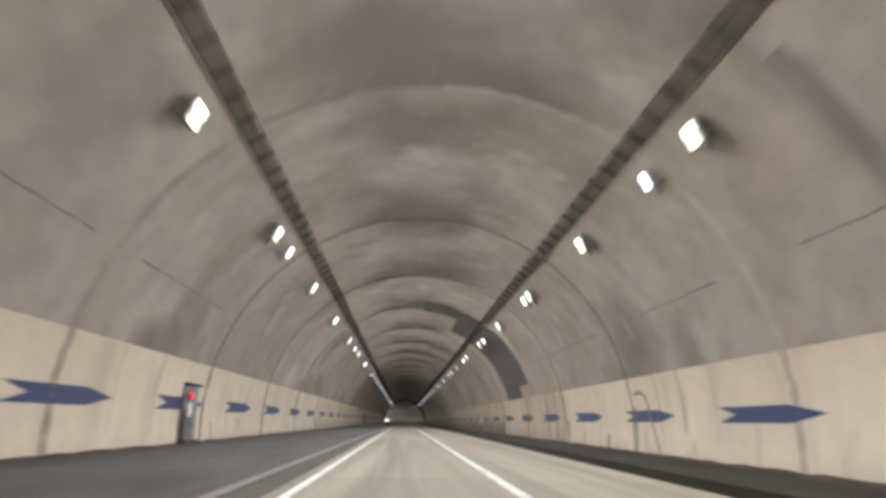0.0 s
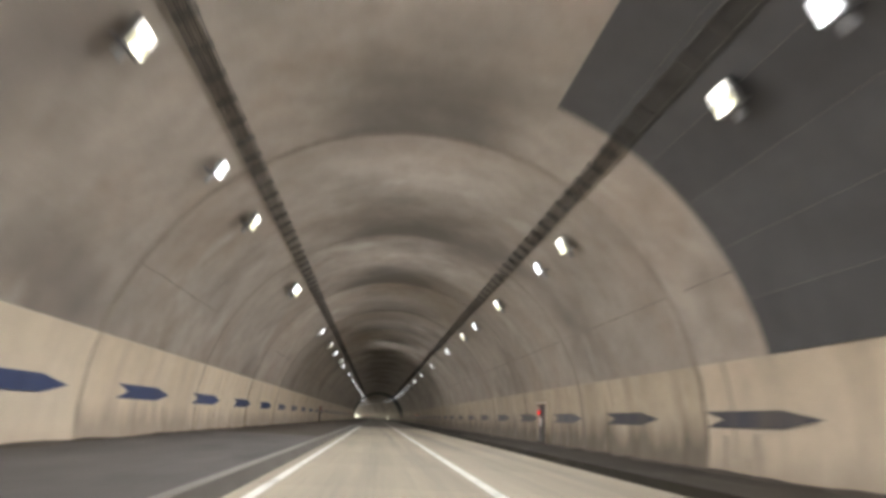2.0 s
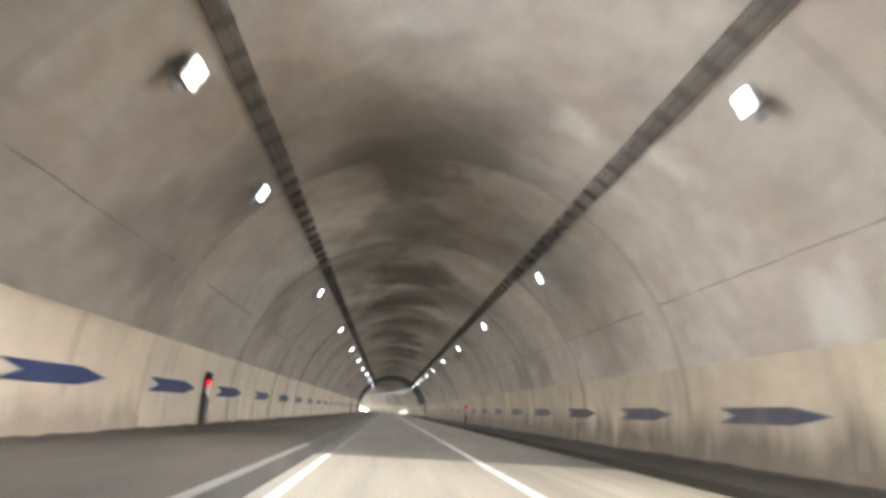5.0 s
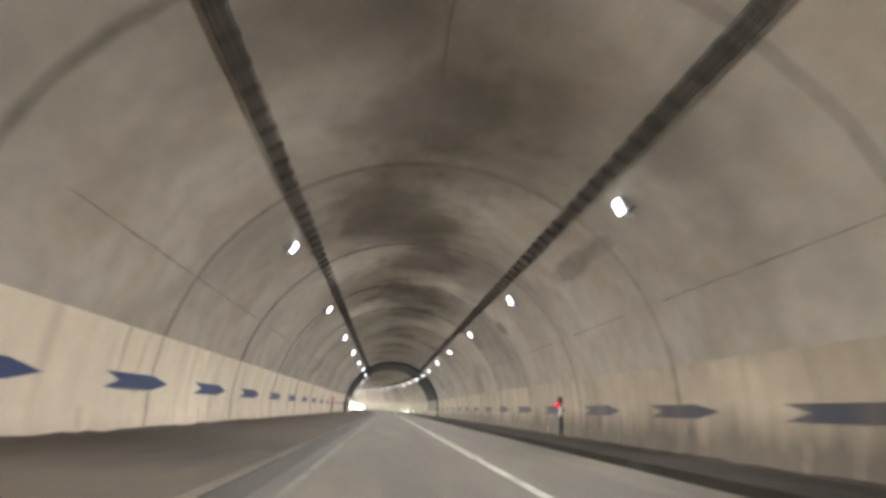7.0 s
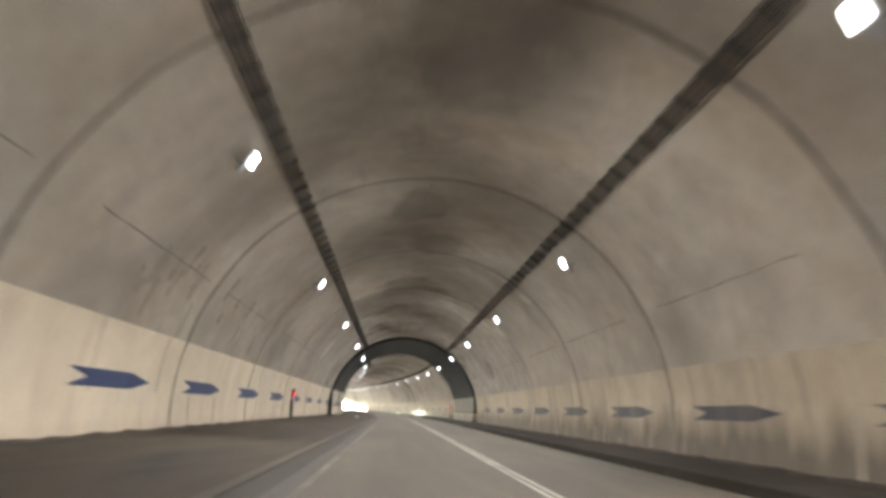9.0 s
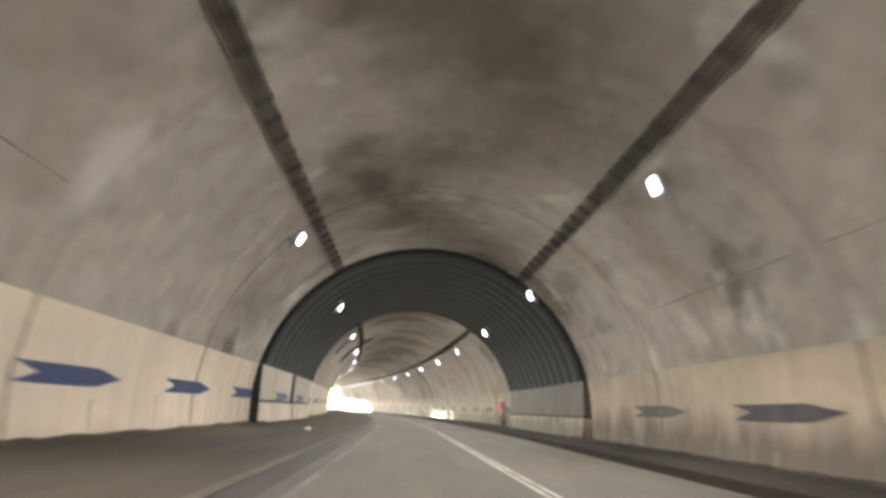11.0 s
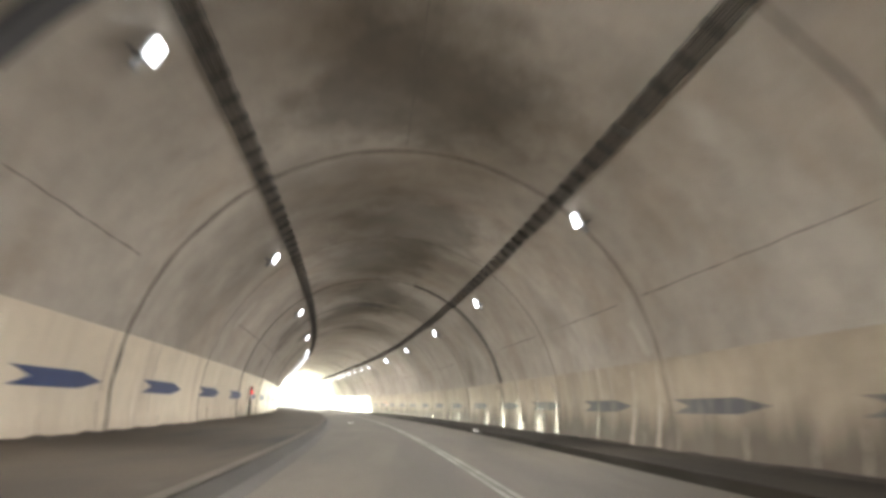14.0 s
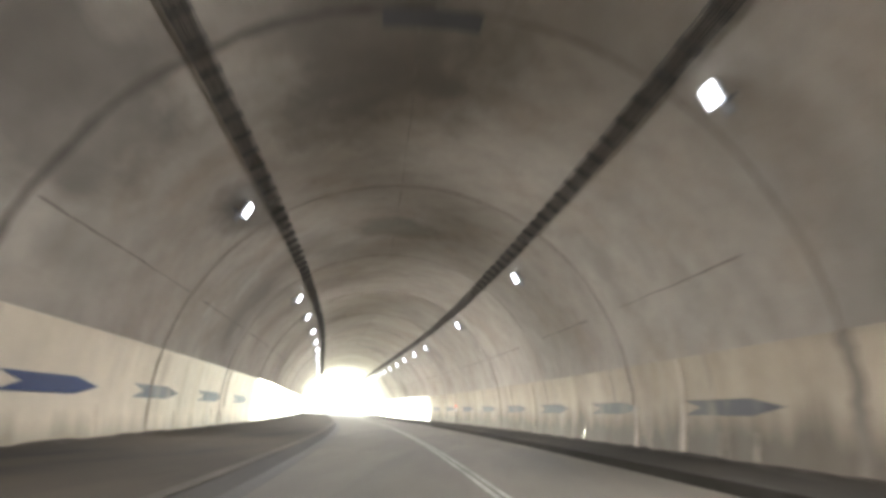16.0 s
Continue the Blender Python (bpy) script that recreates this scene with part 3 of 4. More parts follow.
# cracks and brown seepage at single places on the right wall
for line, w, mat in (([(24.2, 10.0), (23.6, 10.6), (23.2, 9.8), (22.95, 8.0), (22.9, 5.3), (22.65, 1.7), (22.3, -2.0), (22.1, -4.5)], 0.05, PALE_SEAM),
                     ([(24.3, 6.5), (24.35, 3.0), (24.3, -1.0), (24.35, -4.8)], 0.07, WALL_SEAM),
                     ([(327.1, 12.6), (326.6, 12.7), (326.1, 11.8), (325.9, 8.5), (325.95, 4.0), (325.9, -1.0), (325.9, -4.6)], 0.16, PALE_SEAM),
                     ([(34.6, 3.4), (34.5, 0.0), (34.55, -4.6)], 0.10, PALE_SEAM)):
    ribbon("wall_crack", line, w, mat, wall_right, lift=0.027, seed=int(line[0][0]), ragged=0.5)
# seepage running lengthwise from the far rim of the steel stretch
r_ = random.Random(61)
for j in range(22):
    e, run = r_.uniform(52, 128), r_.uniform(0.25, 1.3)
    line = [(STEEL_B + 0.05 + run * k / 8, e + 0.12 * math.sin(k * 0.9 + j)) for k in range(9)]
    ribbon("rim_seepage", line, r_.choice((0.02, 0.03, 0.05)), POUR, vault, lift=0.018 + 0.0003 * j, seed=j, ragged=0.6)
# fine drips on the left haunch
r_ = random.Random(77)
for k in range(26):
    s, a0 = r_.uniform(199.5, 214.5), r_.uniform(146, 158)
    a1 = min(180 - SPRING - 0.3, a0 + r_.uniform(2, 8))
    ribbon("drip", [(s + 0.02 * math.sin(q), a0 + (a1 - a0) * q / 6) for q in range(7)], r_.choice((0.015, 0.025, 0.04)), FILM, vault, lift=0.0172, seed=k, ragged=0.6)
# thin dirty runs on the painted walls
for i, (a, b) in enumerate(zip(JOINTS, JOINTS[1:])):
    if b - a < 3 or (a < STEEL_A + 5 < b):
        continue
    r_ = random.Random(900 + i)
    for side, owner in ((1, wall_right), (-1, wall_left)):
        for j in range(r_.choice((2, 3, 4)) + (2 if side > 0 else 0)):
            s = r_.uniform(a + 0.5, b - 0.5)
            low, top = (0.0, r_.uniform(0.5, 1.3)) if r_.random() < 0.65 else (r_.uniform(0.2, 1.0), TOP)
            lo, hi = angle_at(FLOOR + 0.03 + low), angle_at(max(top, low + 0.5))
            line = [(s + 0.03 * math.sin(k * 0.5 + j), lo + (hi - lo) * k / 10) for k in range(11)]
            ribbon("dirt_run", [(q, e if side > 0 else 180 - e) for q, e in line], r_.choice((0.012, 0.02, 0.03, 0.05)), RUN if side > 0 else PALE_RUN, owner, lift=0.02, seed=i * 9 + j, ragged=0.6)
# added shell: backs the joint gaps in shadow colour, stops light leaking in
shell = sweep("tunnel_shell", arc(R + 0.38, -12, 192, 60) + arc(R + 0.7, 192, -12, 60), START, EXIT, JOINT, smooth=40)
tagged(shell, "dark shell added behind the lining rings to seal the joint gaps", "tunnel shell", kind="structure")
# unseen wall added behind the start, blocking outside light
end = mesh_object("end_wall", [spot(START - 0.01, -8.3, -0.5), spot(START - 0.01, 8.3, -0.5), spot(START - 0.01, 8.3, 9.2), spot(START - 0.01, -8.3, 9.2),
                               spot(START - 0.4, -8.3, -0.5), spot(START - 0.4, 8.3, -0.5), spot(START - 0.4, 8.3, 9.2), spot(START - 0.4, -8.3, 9.2)],
                  [(0, 1, 2, 3), (4, 5, 6, 7), (0, 1, 5, 4), (1, 2, 6, 5), (2, 3, 7, 6), (3, 0, 4, 7)], CONCRETE)
tagged(end, "unseen plain wall added behind to keep outside light out", "wall", kind="structure")

# ---- road, walkways, markings ----
CHANGE = 118.0                        # worn concrete gives way to asphalt
road = thing("road", "two-lane tunnel road of worn pale concrete, then asphalt", "road", kind="structure")
bed = [(KERB_L - 0.05, -0.4), (KERB_R + 0.05, -0.4), (KERB_R + 0.05, 0.0), (KERB_L - 0.05, 0.0)]
slab_s = START
while slab_s < CHANGE - 0.1:
    nxt = min(slab_s + 5.3, CHANGE)
    sweep("road_slab", bed, slab_s, nxt - 0.02, PALE_ROAD, road, label="pale worn concrete slab")
    slab_s = nxt
sweep("asphalt_roadway", bed, CHANGE, 620.0, ASPHALT, road, label="grey asphalt carriageway")


def walkway(name, side, kerb, label):
    ob = thing(name, label, "walkway", kind="structure")
    k, w = abs(kerb), R + 0.1
    lean = 0.14 if side < 0 else 0.02
    for a, b in ((START, 70.0), (70.0, CHANGE), (CHANGE, EXIT)):
        worn = a > CHANGE - 1
        sweep("walkway_slab", [(side * u, z) for u, z in ((k + 0.3, -0.3), (w, -0.3), (w, FLOOR), (k + 0.3, FLOOR - 0.02))], a, b,
              SOOT_WALK if side > 0 else DUSTY_WALK if a < 60 else WALKWAY, ob)
        sweep("kerb_face", [(side * u, z) for u, z in ((k, -0.3), (k + 0.3, -0.3), (k + 0.3, FLOOR - 0.035), (k + lean, FLOOR - 0.035), (k + 0.005, 0.01))], a, b,
              SOOT_WALK if side > 0 else GUTTER if worn else KERB, ob)
        sweep("kerb_nosing", [(side * u, z) for u, z in ((k + lean - 0.003, FLOOR - 0.032), (k + 0.31, FLOOR - 0.032), (k + 0.31, FLOOR - 0.014), (k + lean + 0.13, FLOOR - 0.012),
                                                         (k + lean + 0.03, FLOOR - 0.012), (k + lean - 0.003, FLOOR - 0.02))], a, b,
              SOOT_WALK if side > 0 else WORN_NOSING if worn else NOSING, ob)
    return ob


walkway("walkway_left", -1, KERB_L, "raised dark dusty concrete walkway with a pale kerb edge")
walkway("walkway_right", 1, KERB_R, "raised dark dusty concrete walkway along the wall")


def stripe(name, width, course, label, mat):
    """A painted line: course gives (s, u) of its middle."""
    stations = []
    for (s0, u0), (s1, u1) in zip(course, course[1:]):
        n = max(1, math.ceil((s1 - s0) / 3.0))
        stations += [(s0 + (s1 - s0) * k / n, u0 + (u1 - u0) * (3 - 2 * k / n) * (k / n) ** 2) for k in range(n)]
    stations.append(course[-1])
    prof = [(-width / 2, 0.001), (width / 2, 0.001), (width / 2, 0.005), (-width / 2, 0.005)]
    verts = [spot(s, u + du, z) for s, u in stations for du, z in prof]
    n = len(stations) - 1
    faces = [(4 * i + j, 4 * i + (j + 1) % 4, 4 * i + 4 + (j + 1) % 4, 4 * i + 4 + j) for i in range(n) for j in range(4)]
    faces += [(0, 1, 2, 3), (4 * n, 4 * n + 1, 4 * n + 2, 4 * n + 3)]
    return tagged(mesh_object(name, verts, faces, mat), label, "road marking", kind="structure")


stripe("edge_line", 0.15, [(START, -2.265), (118.0, -2.265)], "continuous white edge line painted beside the kerb", LINE)
stripe("edge_line", 0.13, [(118.02, -2.22), (275.0, -2.22)], "worn faint white edge line beside the kerb", FAINT_LINE)
stripe("centre_line", 0.20, [(START, 1.30), (118.0, 1.30)], "broad continuous white line between the lanes", LINE)
stripe("centre_line", 0.19, [(118.02, 1.30), (160.0, 1.30)], "broad greyed white line between the lanes", GREYED_LINE)
for du in (-0.08, 0.08):
    stripe("double_line", 0.085, [(160.0, 1.30 + du), (228.0, 1.32 + du), (262.0, 1.08 + du)],
           "one of two narrow greyed white lines between the lanes", GREYED_LINE)
    stripe("double_line", 0.085, [(262.02, 1.08 + du), (EXIT + 40, 1.05 + du)], "one of two narrow worn-out white lines between the lanes", WORN_LINE)
litter = part("litter", box((0.26, 0.5, 0.02), (0, 0, 0.012), 0.006, Matrix.Rotation(radians(20), 4, "Z")), WHITE, None)
litter.matrix_world = stand(332.2, -1.08, 0.0)
tagged(litter, "flat scrap of white litter lying on the asphalt", "litter")
bag_bm = bmesh.new()
bmesh.ops.create_icosphere(bag_bm, subdivisions=3, radius=0.12)
r_ = random.Random(8)
for v in bag_bm.verts:
    k = 1 + 0.35 * math.sin(v.co.x * 17 + 1) * math.sin(v.co.y * 13) + r_.uniform(-0.09, 0.09)
    v.co = Vector((v.co.x * k, v.co.y * 1.5 * k, max(0.0, v.co.z * 0.42 * k + 0.05)))
bag = part("plastic_bag", bag_bm, BAG, None)
bag.matrix_world = stand(250.9, -4.3, FLOOR - 0.015)
tagged(bag, "crumpled white plastic bag lying on the walkway", "litter")

sweep("gutter", [(-2.60, 0.001), (-2.30, 0.001), (-2.30, 0.006), (-2.60, 0.006)], 118.0, EXIT, GUTTER, road, label="dark asphalt gutter beside the kerb")


def debris(side, s0, s1, seed):
    """Crumbled dirt heaped along the wall's foot; its dark colour includes the shadow line."""
    r_ = random.Random(seed)
    n = int((s1 - s0) / 0.65)
    verts = []
    for i in range(n + 1):
        s = s0 + (s1 - s0) * i / n
        w, h = r_.uniform(0.12, 0.5), r_.uniform(0.02, 0.085)
        u = math.sqrt(R * R - (FLOOR - CZ) ** 2)
        for du, dz in ((0.05, -0.02), (-w, -0.02), (-w * 0.35, h * 0.7), (0.05, h)):
            verts.append(spot(s, side * (u + du), FLOOR + dz))
    faces = [(4 * i + j, 4 * i + (j + 1) % 4, 4 * i + 4 + (j + 1) % 4, 4 * i + 4 + j) for i in range(n) for j in range(4)]
    faces += [(0, 1, 2, 3), (4 * n, 4 * n + 1, 4 * n + 2, 4 * n + 3)]
    ob = mesh_object("wall_foot_debris", verts, faces, DIRT_SHADE)
    return tagged(ob, "dark brown dirt along the wall foot, its shadow line coloured in", "debris", kind="stuff")


for side in (-1, 1):
    debris(side, START + 1, STEEL_A - 0.2, 7 + side)
    debris(side, STEEL_B + 0.2, EXIT - 0.2, 17 + side)

# ---- arrows on the walls ----
PITCH = 7.745


def arrow(side, tip, label):
    """A long blue arrow lying on the wall's curve; on both walls it points to the viewer's right."""
    way = -side
    inside = STEEL_A < tip < STEEL_B and STEEL_A < tip - way * 4.75 < STEEL_B
    prof = [(0.0, 0.0), (1.35, 0.195), (4.75, 0.185), (3.85, 0.0), (4.75, -0.195), (1.35, -0.19)]
    verts, n = [], len(prof)
    for lift in (0.012, 0.004):
        for back, up in prof:
            z = 1.44 + up
            u = math.sqrt((R - lift) ** 2 - (z - CZ) ** 2) - 0.012
            if inside:
                u = 7.215 - lift
            verts.append(spot(tip - way * back, side * u, z))
    faces = [(0, 1, 3, ), (1, 2, 3), (0, 3, 5), (3, 4, 5)]
    faces += [tuple(n + i for i in f) for f in faces]
    faces += [(i, (i + 1) % n, n + (i + 1) % n, n + i) for i in range(n)]
    # left arrows past 346 take the blue paled for exit glare
    ob = mesh_object("wall_arrow", verts, faces, GLARE_BLUE if side < 0 and tip > 346 else GRIMY_BLUE if side > 0 and tip > 285 else DULL_BLUE if side > 0 and tip > 40 else BLUE)
    return tagged(ob, label, "arrow sign", "arrows along the wall")


for k in range(-4, 60):
    for side, first in ((-1, 16.9), (1, 12.94)):
        tip = first + k * PITCH
        if side > 0:
            tip += 0.3 if tip > 345 else 0.1 if tip > 335 else -0.75 if tip > 318 else -0.3 if tip > 297 else 0.0
        elif 305 < tip < 347:
            tip += 0.4
        if START + 6 < tip < EXIT - 8:
            if side > 0 and STEEL_A - 4 < tip < STEEL_B:
                continue
            arrow(side, tip, "soiled grey-blue notched arrow painted on the dull wall" if side > 0 and tip > 40
                  else "blue notched arrow on the cream wall, paled with painted exit glare" if side < 0 and tip > 346
                  else "dark blue notched arrow painted on the cream tunnel wall")

# ---- cable trays ----


def tray(side, s0, s1):
    ob = thing("cable_tray", "dark steel ladder tray full of cables, hung under the vault", "cable tray", "cable trays")
    mid = math.degrees(math.atan2(7.10 - CZ, 4.12)) + 0.1

    def rail(name, da, r0, r1, w, mat):
        lo, hi = mid + da - w, mid + da + w
        pts = arc(r0, lo, hi, 1) + arc(r1, hi, lo, 1)
        sweep(name, [(side * u, z) for u, z in pts], s0, s1, mat, ob)

    half = 1.45
    rail("side_rail", -half, 7.455, 7.50, 0.09, STEEL)
    rail("side_rail", half, 7.455, 7.50, 0.09, STEEL)
    for i, da in enumerate((-1.1, -0.68, -0.28, 0.2, 0.6, 1.02)):
        w = 0.05 + 0.02 * (i * 5 % 3)
        rail("cable", da, 7.50 - 0.008 * (i % 2), 7.53, w, RUNG if 45 < s0 < 50 else CABLE if s0 < 112 and i % 3 else DARK_CABLE)
    return ob


def rung_mesh(side):
    mid = math.atan2(7.10 - CZ, 4.12) + radians(0.1)
    bm = box((0.075, 0.45, 0.05), bevel=0.006)
    me = bpy.data.meshes.new("rung")
    # long side along the vault's tangent
    bmesh.ops.transform(bm, matrix=Matrix.Rotation(radians(90), 4, "Z"), verts=bm.verts)
    bmesh.ops.transform(bm, matrix=Matrix.Rotation(side * (math.pi / 2 - mid), 4, "Y"), verts=bm.verts)
    bmesh.ops.translate(bm, vec=(side * 7.435 * math.cos(mid), 0, CZ + 7.435 * math.sin(mid)), verts=bm.verts)
    bm.to_mesh(me)
    bm.free()
    me.materials.append(RUNG)
    return me


for side in (-1, 1):
    rung = rung_mesh(side)
    for a, b in zip(JOINTS, JOINTS[1:]):
        if b - a < 0.2 or (a < STEEL_A + 5 < b):
            continue
        t_ob = tray(side, a + 0.01, b - 0.01)
        s = 19.45 + 1.03 * math.ceil((a + 0.1 - 19.45) / 1.03)
        while s < b - 0.1:
            ob = new("rung", rung)
            ob.parent = t_ob
            ob.matrix_world = stand(s)
            s += 1.03

# ---- lamps ----


def lamp(warm):
    """A floodlight under the vault: housing, lens, hinged bracket. Its z points at the road, y along the tunnel."""
    ob = tagged(new("tunnel_lamp"),
                "square floodlight with a warm white lens, bracketed beside the cable tray" if warm
                else "rounded floodlight with a cool white lens, bracketed beside the cable tray",
                "tunnel lamp", "lamps under the vault")
    if warm:
        part("housing", box((0.52, 0.56, 0.12), (0, 0, -0.07), 0.02), HOUSING, ob)
        part("lens", box((0.22, 0.48, 0.03), (-0.115, 0, 0.005), 0.012), WARM, ob, "glowing white upper lens")
        part("lens", box((0.22, 0.48, 0.03), (0.115, 0, 0.005), 0.012), DIM, ob, "dimmer greenish-white lower lens")
    else:
        part("housing", box((0.46, 0.36, 0.14), (0, 0, -0.08), 0.06), HOUSING, ob)
        part("lens", box((0.40, 0.30, 0.05), (0, 0, 0.0), 0.024), COOL, ob, "glowing white lens")
    part("bracket", merged(box((0.05, 0.05, 0.26), (0.18, -0.1, -0.22)), box((0.05, 0.05, 0.26), (0.18, 0.1, -0.22)),
                           box((0.20, 0.20, 0.08), (0.34, 0, -0.16), 0.02)), HOUSING, ob, "grey driver box and bracket")
    return ob


def lamp_pose(side, s):
    a = math.acos(4.6 / 7.22)
    z = Vector((-side * math.cos(radians(28)), 0, -math.sin(radians(28))))
    y = Vector((0, 1, 0))
    x = y.cross(z)
    if x.x * side < 0:
        x, y = -x, -y
    m = Matrix((x, y, z)).transposed().to_4x4()
    return stand(s) @ Matrix.Translation((side * 4.6, 0, CZ + 7.22 * math.sin(a))) @ m


WARM_L = [-18.0, -8.0, 1.8, 11.7, 20.2, 29.0, 38.9, 49.1, 59.3, 71.0, 95.2, 111.7]
WARM_R = [-18.0, -8.0, 1.8, 11.6, 20.1, 29.2, 39.1, 49.3, 59.5, 71.2, 84.5]
COOL_L = [-25.8, -9.7, 6.4, 22.5, 54.8] + [38.7] + [70.1 + 16.1 * k for k in range(0, 19)] + [367.0 + 8.1 * k for k in range(0, 12)]
COOL_R = [-18.2 + 16.2 * k for k in range(0, 7)] + [94.9 + 16.08 * k for k in range(0, 13)] + [303.5, 319.8, 335.0, 351.6, 367.8, 384.2] + [392.0 + 8.1 * k for k in range(0, 9)]
COOL_R = [s for s in COOL_R if s < EXIT - 5]
beams = {}
for warm, watts, tint in ((True, LAMP_WARM, (1.0, 0.975, 0.985)), (False, LAMP_COOL, (1.0, 0.955, 0.91))):
    beams[warm] = bpy.data.lights.new("lamp_beam", "SPOT")
    beams[warm].energy, beams[warm].color = watts, tint
    beams[warm].spot_size, beams[warm].spot_blend, beams[warm].shadow_soft_size = radians(177 if warm else 174), 0.6 if warm else 0.95, 0.0
first_of = {True: None, False: None}
for side, warm, places in ((-1, True, WARM_L), (1, True, WARM_R), (-1, False, COOL_L), (1, False, COOL_R)):
    for s in places:
        m = lamp_pose(side, s)
        aim = Vector((-side * math.cos(radians(TILT[warm])), 0, -math.sin(radians(TILT[warm]))))
        turn = stand(s).to_3x3().to_4x4() @ aim.to_track_quat("-Z", "Y").to_matrix().to_4x4()
        new("lamp_beam", beams[warm]).matrix_world = Matrix.Translation(m @ Vector((0, 0, 0.05))) @ turn
        if first_of[warm] is None:
            first_of[warm] = lamp(warm)
            first_of[warm].matrix_world = m
        else:
            copy_thing(first_of[warm], m)

# ---- dark sheets and strips fixed to the vault ----


def sheet(name, blocks, label, mat=SHEET, lift=0.03, owner=vault):
    """Rectangles (s0, s1, angle0, angle1) of thin sheet fixed to the vault."""
    verts, faces = [], []
    for s0, s1, a0, a1 in blocks:
        n, base = 10, len(verts)
        for s in (s0, s1):
            verts += [spot(s, u, z) for u, z in arc(R - lift, a0, a1, n) + arc(R - 0.002, a1, a0, n)]
        k = 2 * (n + 1)
        faces += [(base + j, base + (j + 1) % k, base + k + (j + 1) % k, base + k + j) for j in range(k)]
        faces += [tuple(base + j for j in range(k)), tuple(base + k + j for j in range(k))]
    return mesh_object(name, verts, faces, mat, owner, label, smooth=30)


def ang(u, z):
    return math.degrees(math.atan2(z - CZ, u))


membrane = thing("waterproofing_sheet", "large matt dark grey waterproofing sheet in a stepped outline", "waterproofing sheet")
for s0, s1, a0, a1 in ((43.45, 46.8, ang(7.1, 3.5), ang(0.5, 8.41)), (46.805, 53.0, SPRING + 0.1, ang(2.8, 7.89))):
    n = round((a1 - a0) / 9.4)
    for k in range(n):
        # long strips, each lapping a little over the one below
        sheet("sheet_panel", [(s0, s1, a0 + (a1 - a0) * k / n + (0.02 if k else 0.0), a0 + (a1 - a0) * (k + 1) / n - 0.02)], "", lift=0.028 + 0.005 * (k % 2), owner=membrane)
sheet("joint_strip", [(8.75, 9.3, SPRING + 0.2, ang(4.8, 6.7))], "faded grey strip sealing a lining joint", FADED)
sheet("joint_strip", [(293.4, 293.95, 180 - ang(3.1, 7.75), 180 - ang(6.1, 5.3))], "short black strip across a cable tray", lift=0.16)
sheet("joint_strip", [(282.7, 283.25, 180 - ang(4.75, 6.75), 180 - ang(6.1, 5.3))], "short dark strip beside a cable tray", LEDGE, lift=0.09)
sheet("joint_strip", [(325.2, 325.8, SPRING + 0.2, ang(1.9, 8.0))], "broad dark grey strip sealing a lining joint", BAND)
sheet("joint_strip", [(336.2, 336.8, ang(0.9, 8.37), ang(-1.0, 8.36))], "short dark bar at the crown of the vault")

# ---- plate on the kerb ----
inlet = thing("kerb_plate", "scuffed white plate beside a dark patch painted as a shaded opening", "kerb plate", at=stand(319.9, KERB_R - 0.004, 0.0))
plate = part("plate", box((0.02, 1.25, 0.10), (0, 0.35, 0.15), 0.004), WHITE, inlet, "scuffed white plate")
for y, l in ((0.1, 0.10), (0.42, 0.16), (0.7, 0.08)):
    part("scuff", box((0.004, l, 0.06), (-0.011, y, 0.145), 0.001), CABINET, plate, "dark scuff")
# flat dark plate, the opening's shade put into its colour
part("mouth", box((0.015, 1.0, 0.15), (0, -0.85, 0.10), 0.004), JOINT, inlet, "flat dark plate painted for the shade of an opening")

# ---- emergency stations ----


def red_lamp(ob, d, y, z):
    base = part("lamp_base", rod(0.12, 0.05, (d * 0.06, y, z), Matrix.Rotation(radians(90), 4, "Y")), LEDGE, ob, "black lamp base")
    part("red_lamp", rod(0.105, 0.10, (d * 0.125, y, z), Matrix.Rotation(radians(d * 90), 4, "Y"), tip=0.07), SIGNAL, base, "glowing red lamp")


def station(side, s, length, framed):
    """A tall emergency cabinet in a recess: black lintel, red lamp, glass panel, white notice, dark locker, foot."""
    ob = thing("emergency_station", "tall grey emergency cabinet with red lamp and white notice" if not framed
               else "dark emergency cabinet in a cream surround with a red lamp", "emergency cabinet",
               "emergency cabinets", at=stand(s, side * 7.43, FLOOR))
    d, h = -side, length / 2
    if framed:
        part("surround", merged(box((0.20, 0.09, 1.90), (0, h + 0.05, 0.95), 0.01), box((0.20, 0.09, 1.90), (0, -h - 0.05, 0.95), 0.01),
                                box((0.24, length + 0.24, 0.10), (d * 0.02, 0, 1.94), 0.015)), RECESS, ob, "cream painted surround")
    part("cabinet_back", box((0.06, length, 1.80), (-d * 0.04, 0, 0.95), 0.006), DARK_PANEL if framed else GREY_PANEL, ob)
    part("canopy", box((0.16, length, 0.07), (d * 0.03, 0, 1.82), 0.012), LEDGE, ob, "black lintel in shadow")
    far = side * h
    part("glass_panel", box((0.03, length * 0.40, 0.62), (d * 0.01, -far * 0.40, 1.45), 0.006), CABINET if framed else GLASSY, ob,
         "dark glass panel" if framed else "pale blue-grey glass panel")
    door = part("cabinet_door", box((0.06, length * 0.48, 0.92), (d * 0.02, far * 0.42, 0.58), 0.01), CABINET, ob, "dark steel locker door")
    part("handle", box((0.04, 0.03, 0.16), (d * 0.06, far * 0.08, 0.62), 0.008), STEEL, door)
    part("notice_plate", box((0.02, length * 0.20, 0.40), (d * 0.06, far * 0.30, 1.04), 0.003), WHITE, ob, "white notice plate")
    part("foot", box((0.26, length, 0.12), (d * 0.02, 0, 0.06), 0.015), KERB, ob, "grey concrete foot")
    red_lamp(ob, d, far * 0.55, 1.47)
    return ob


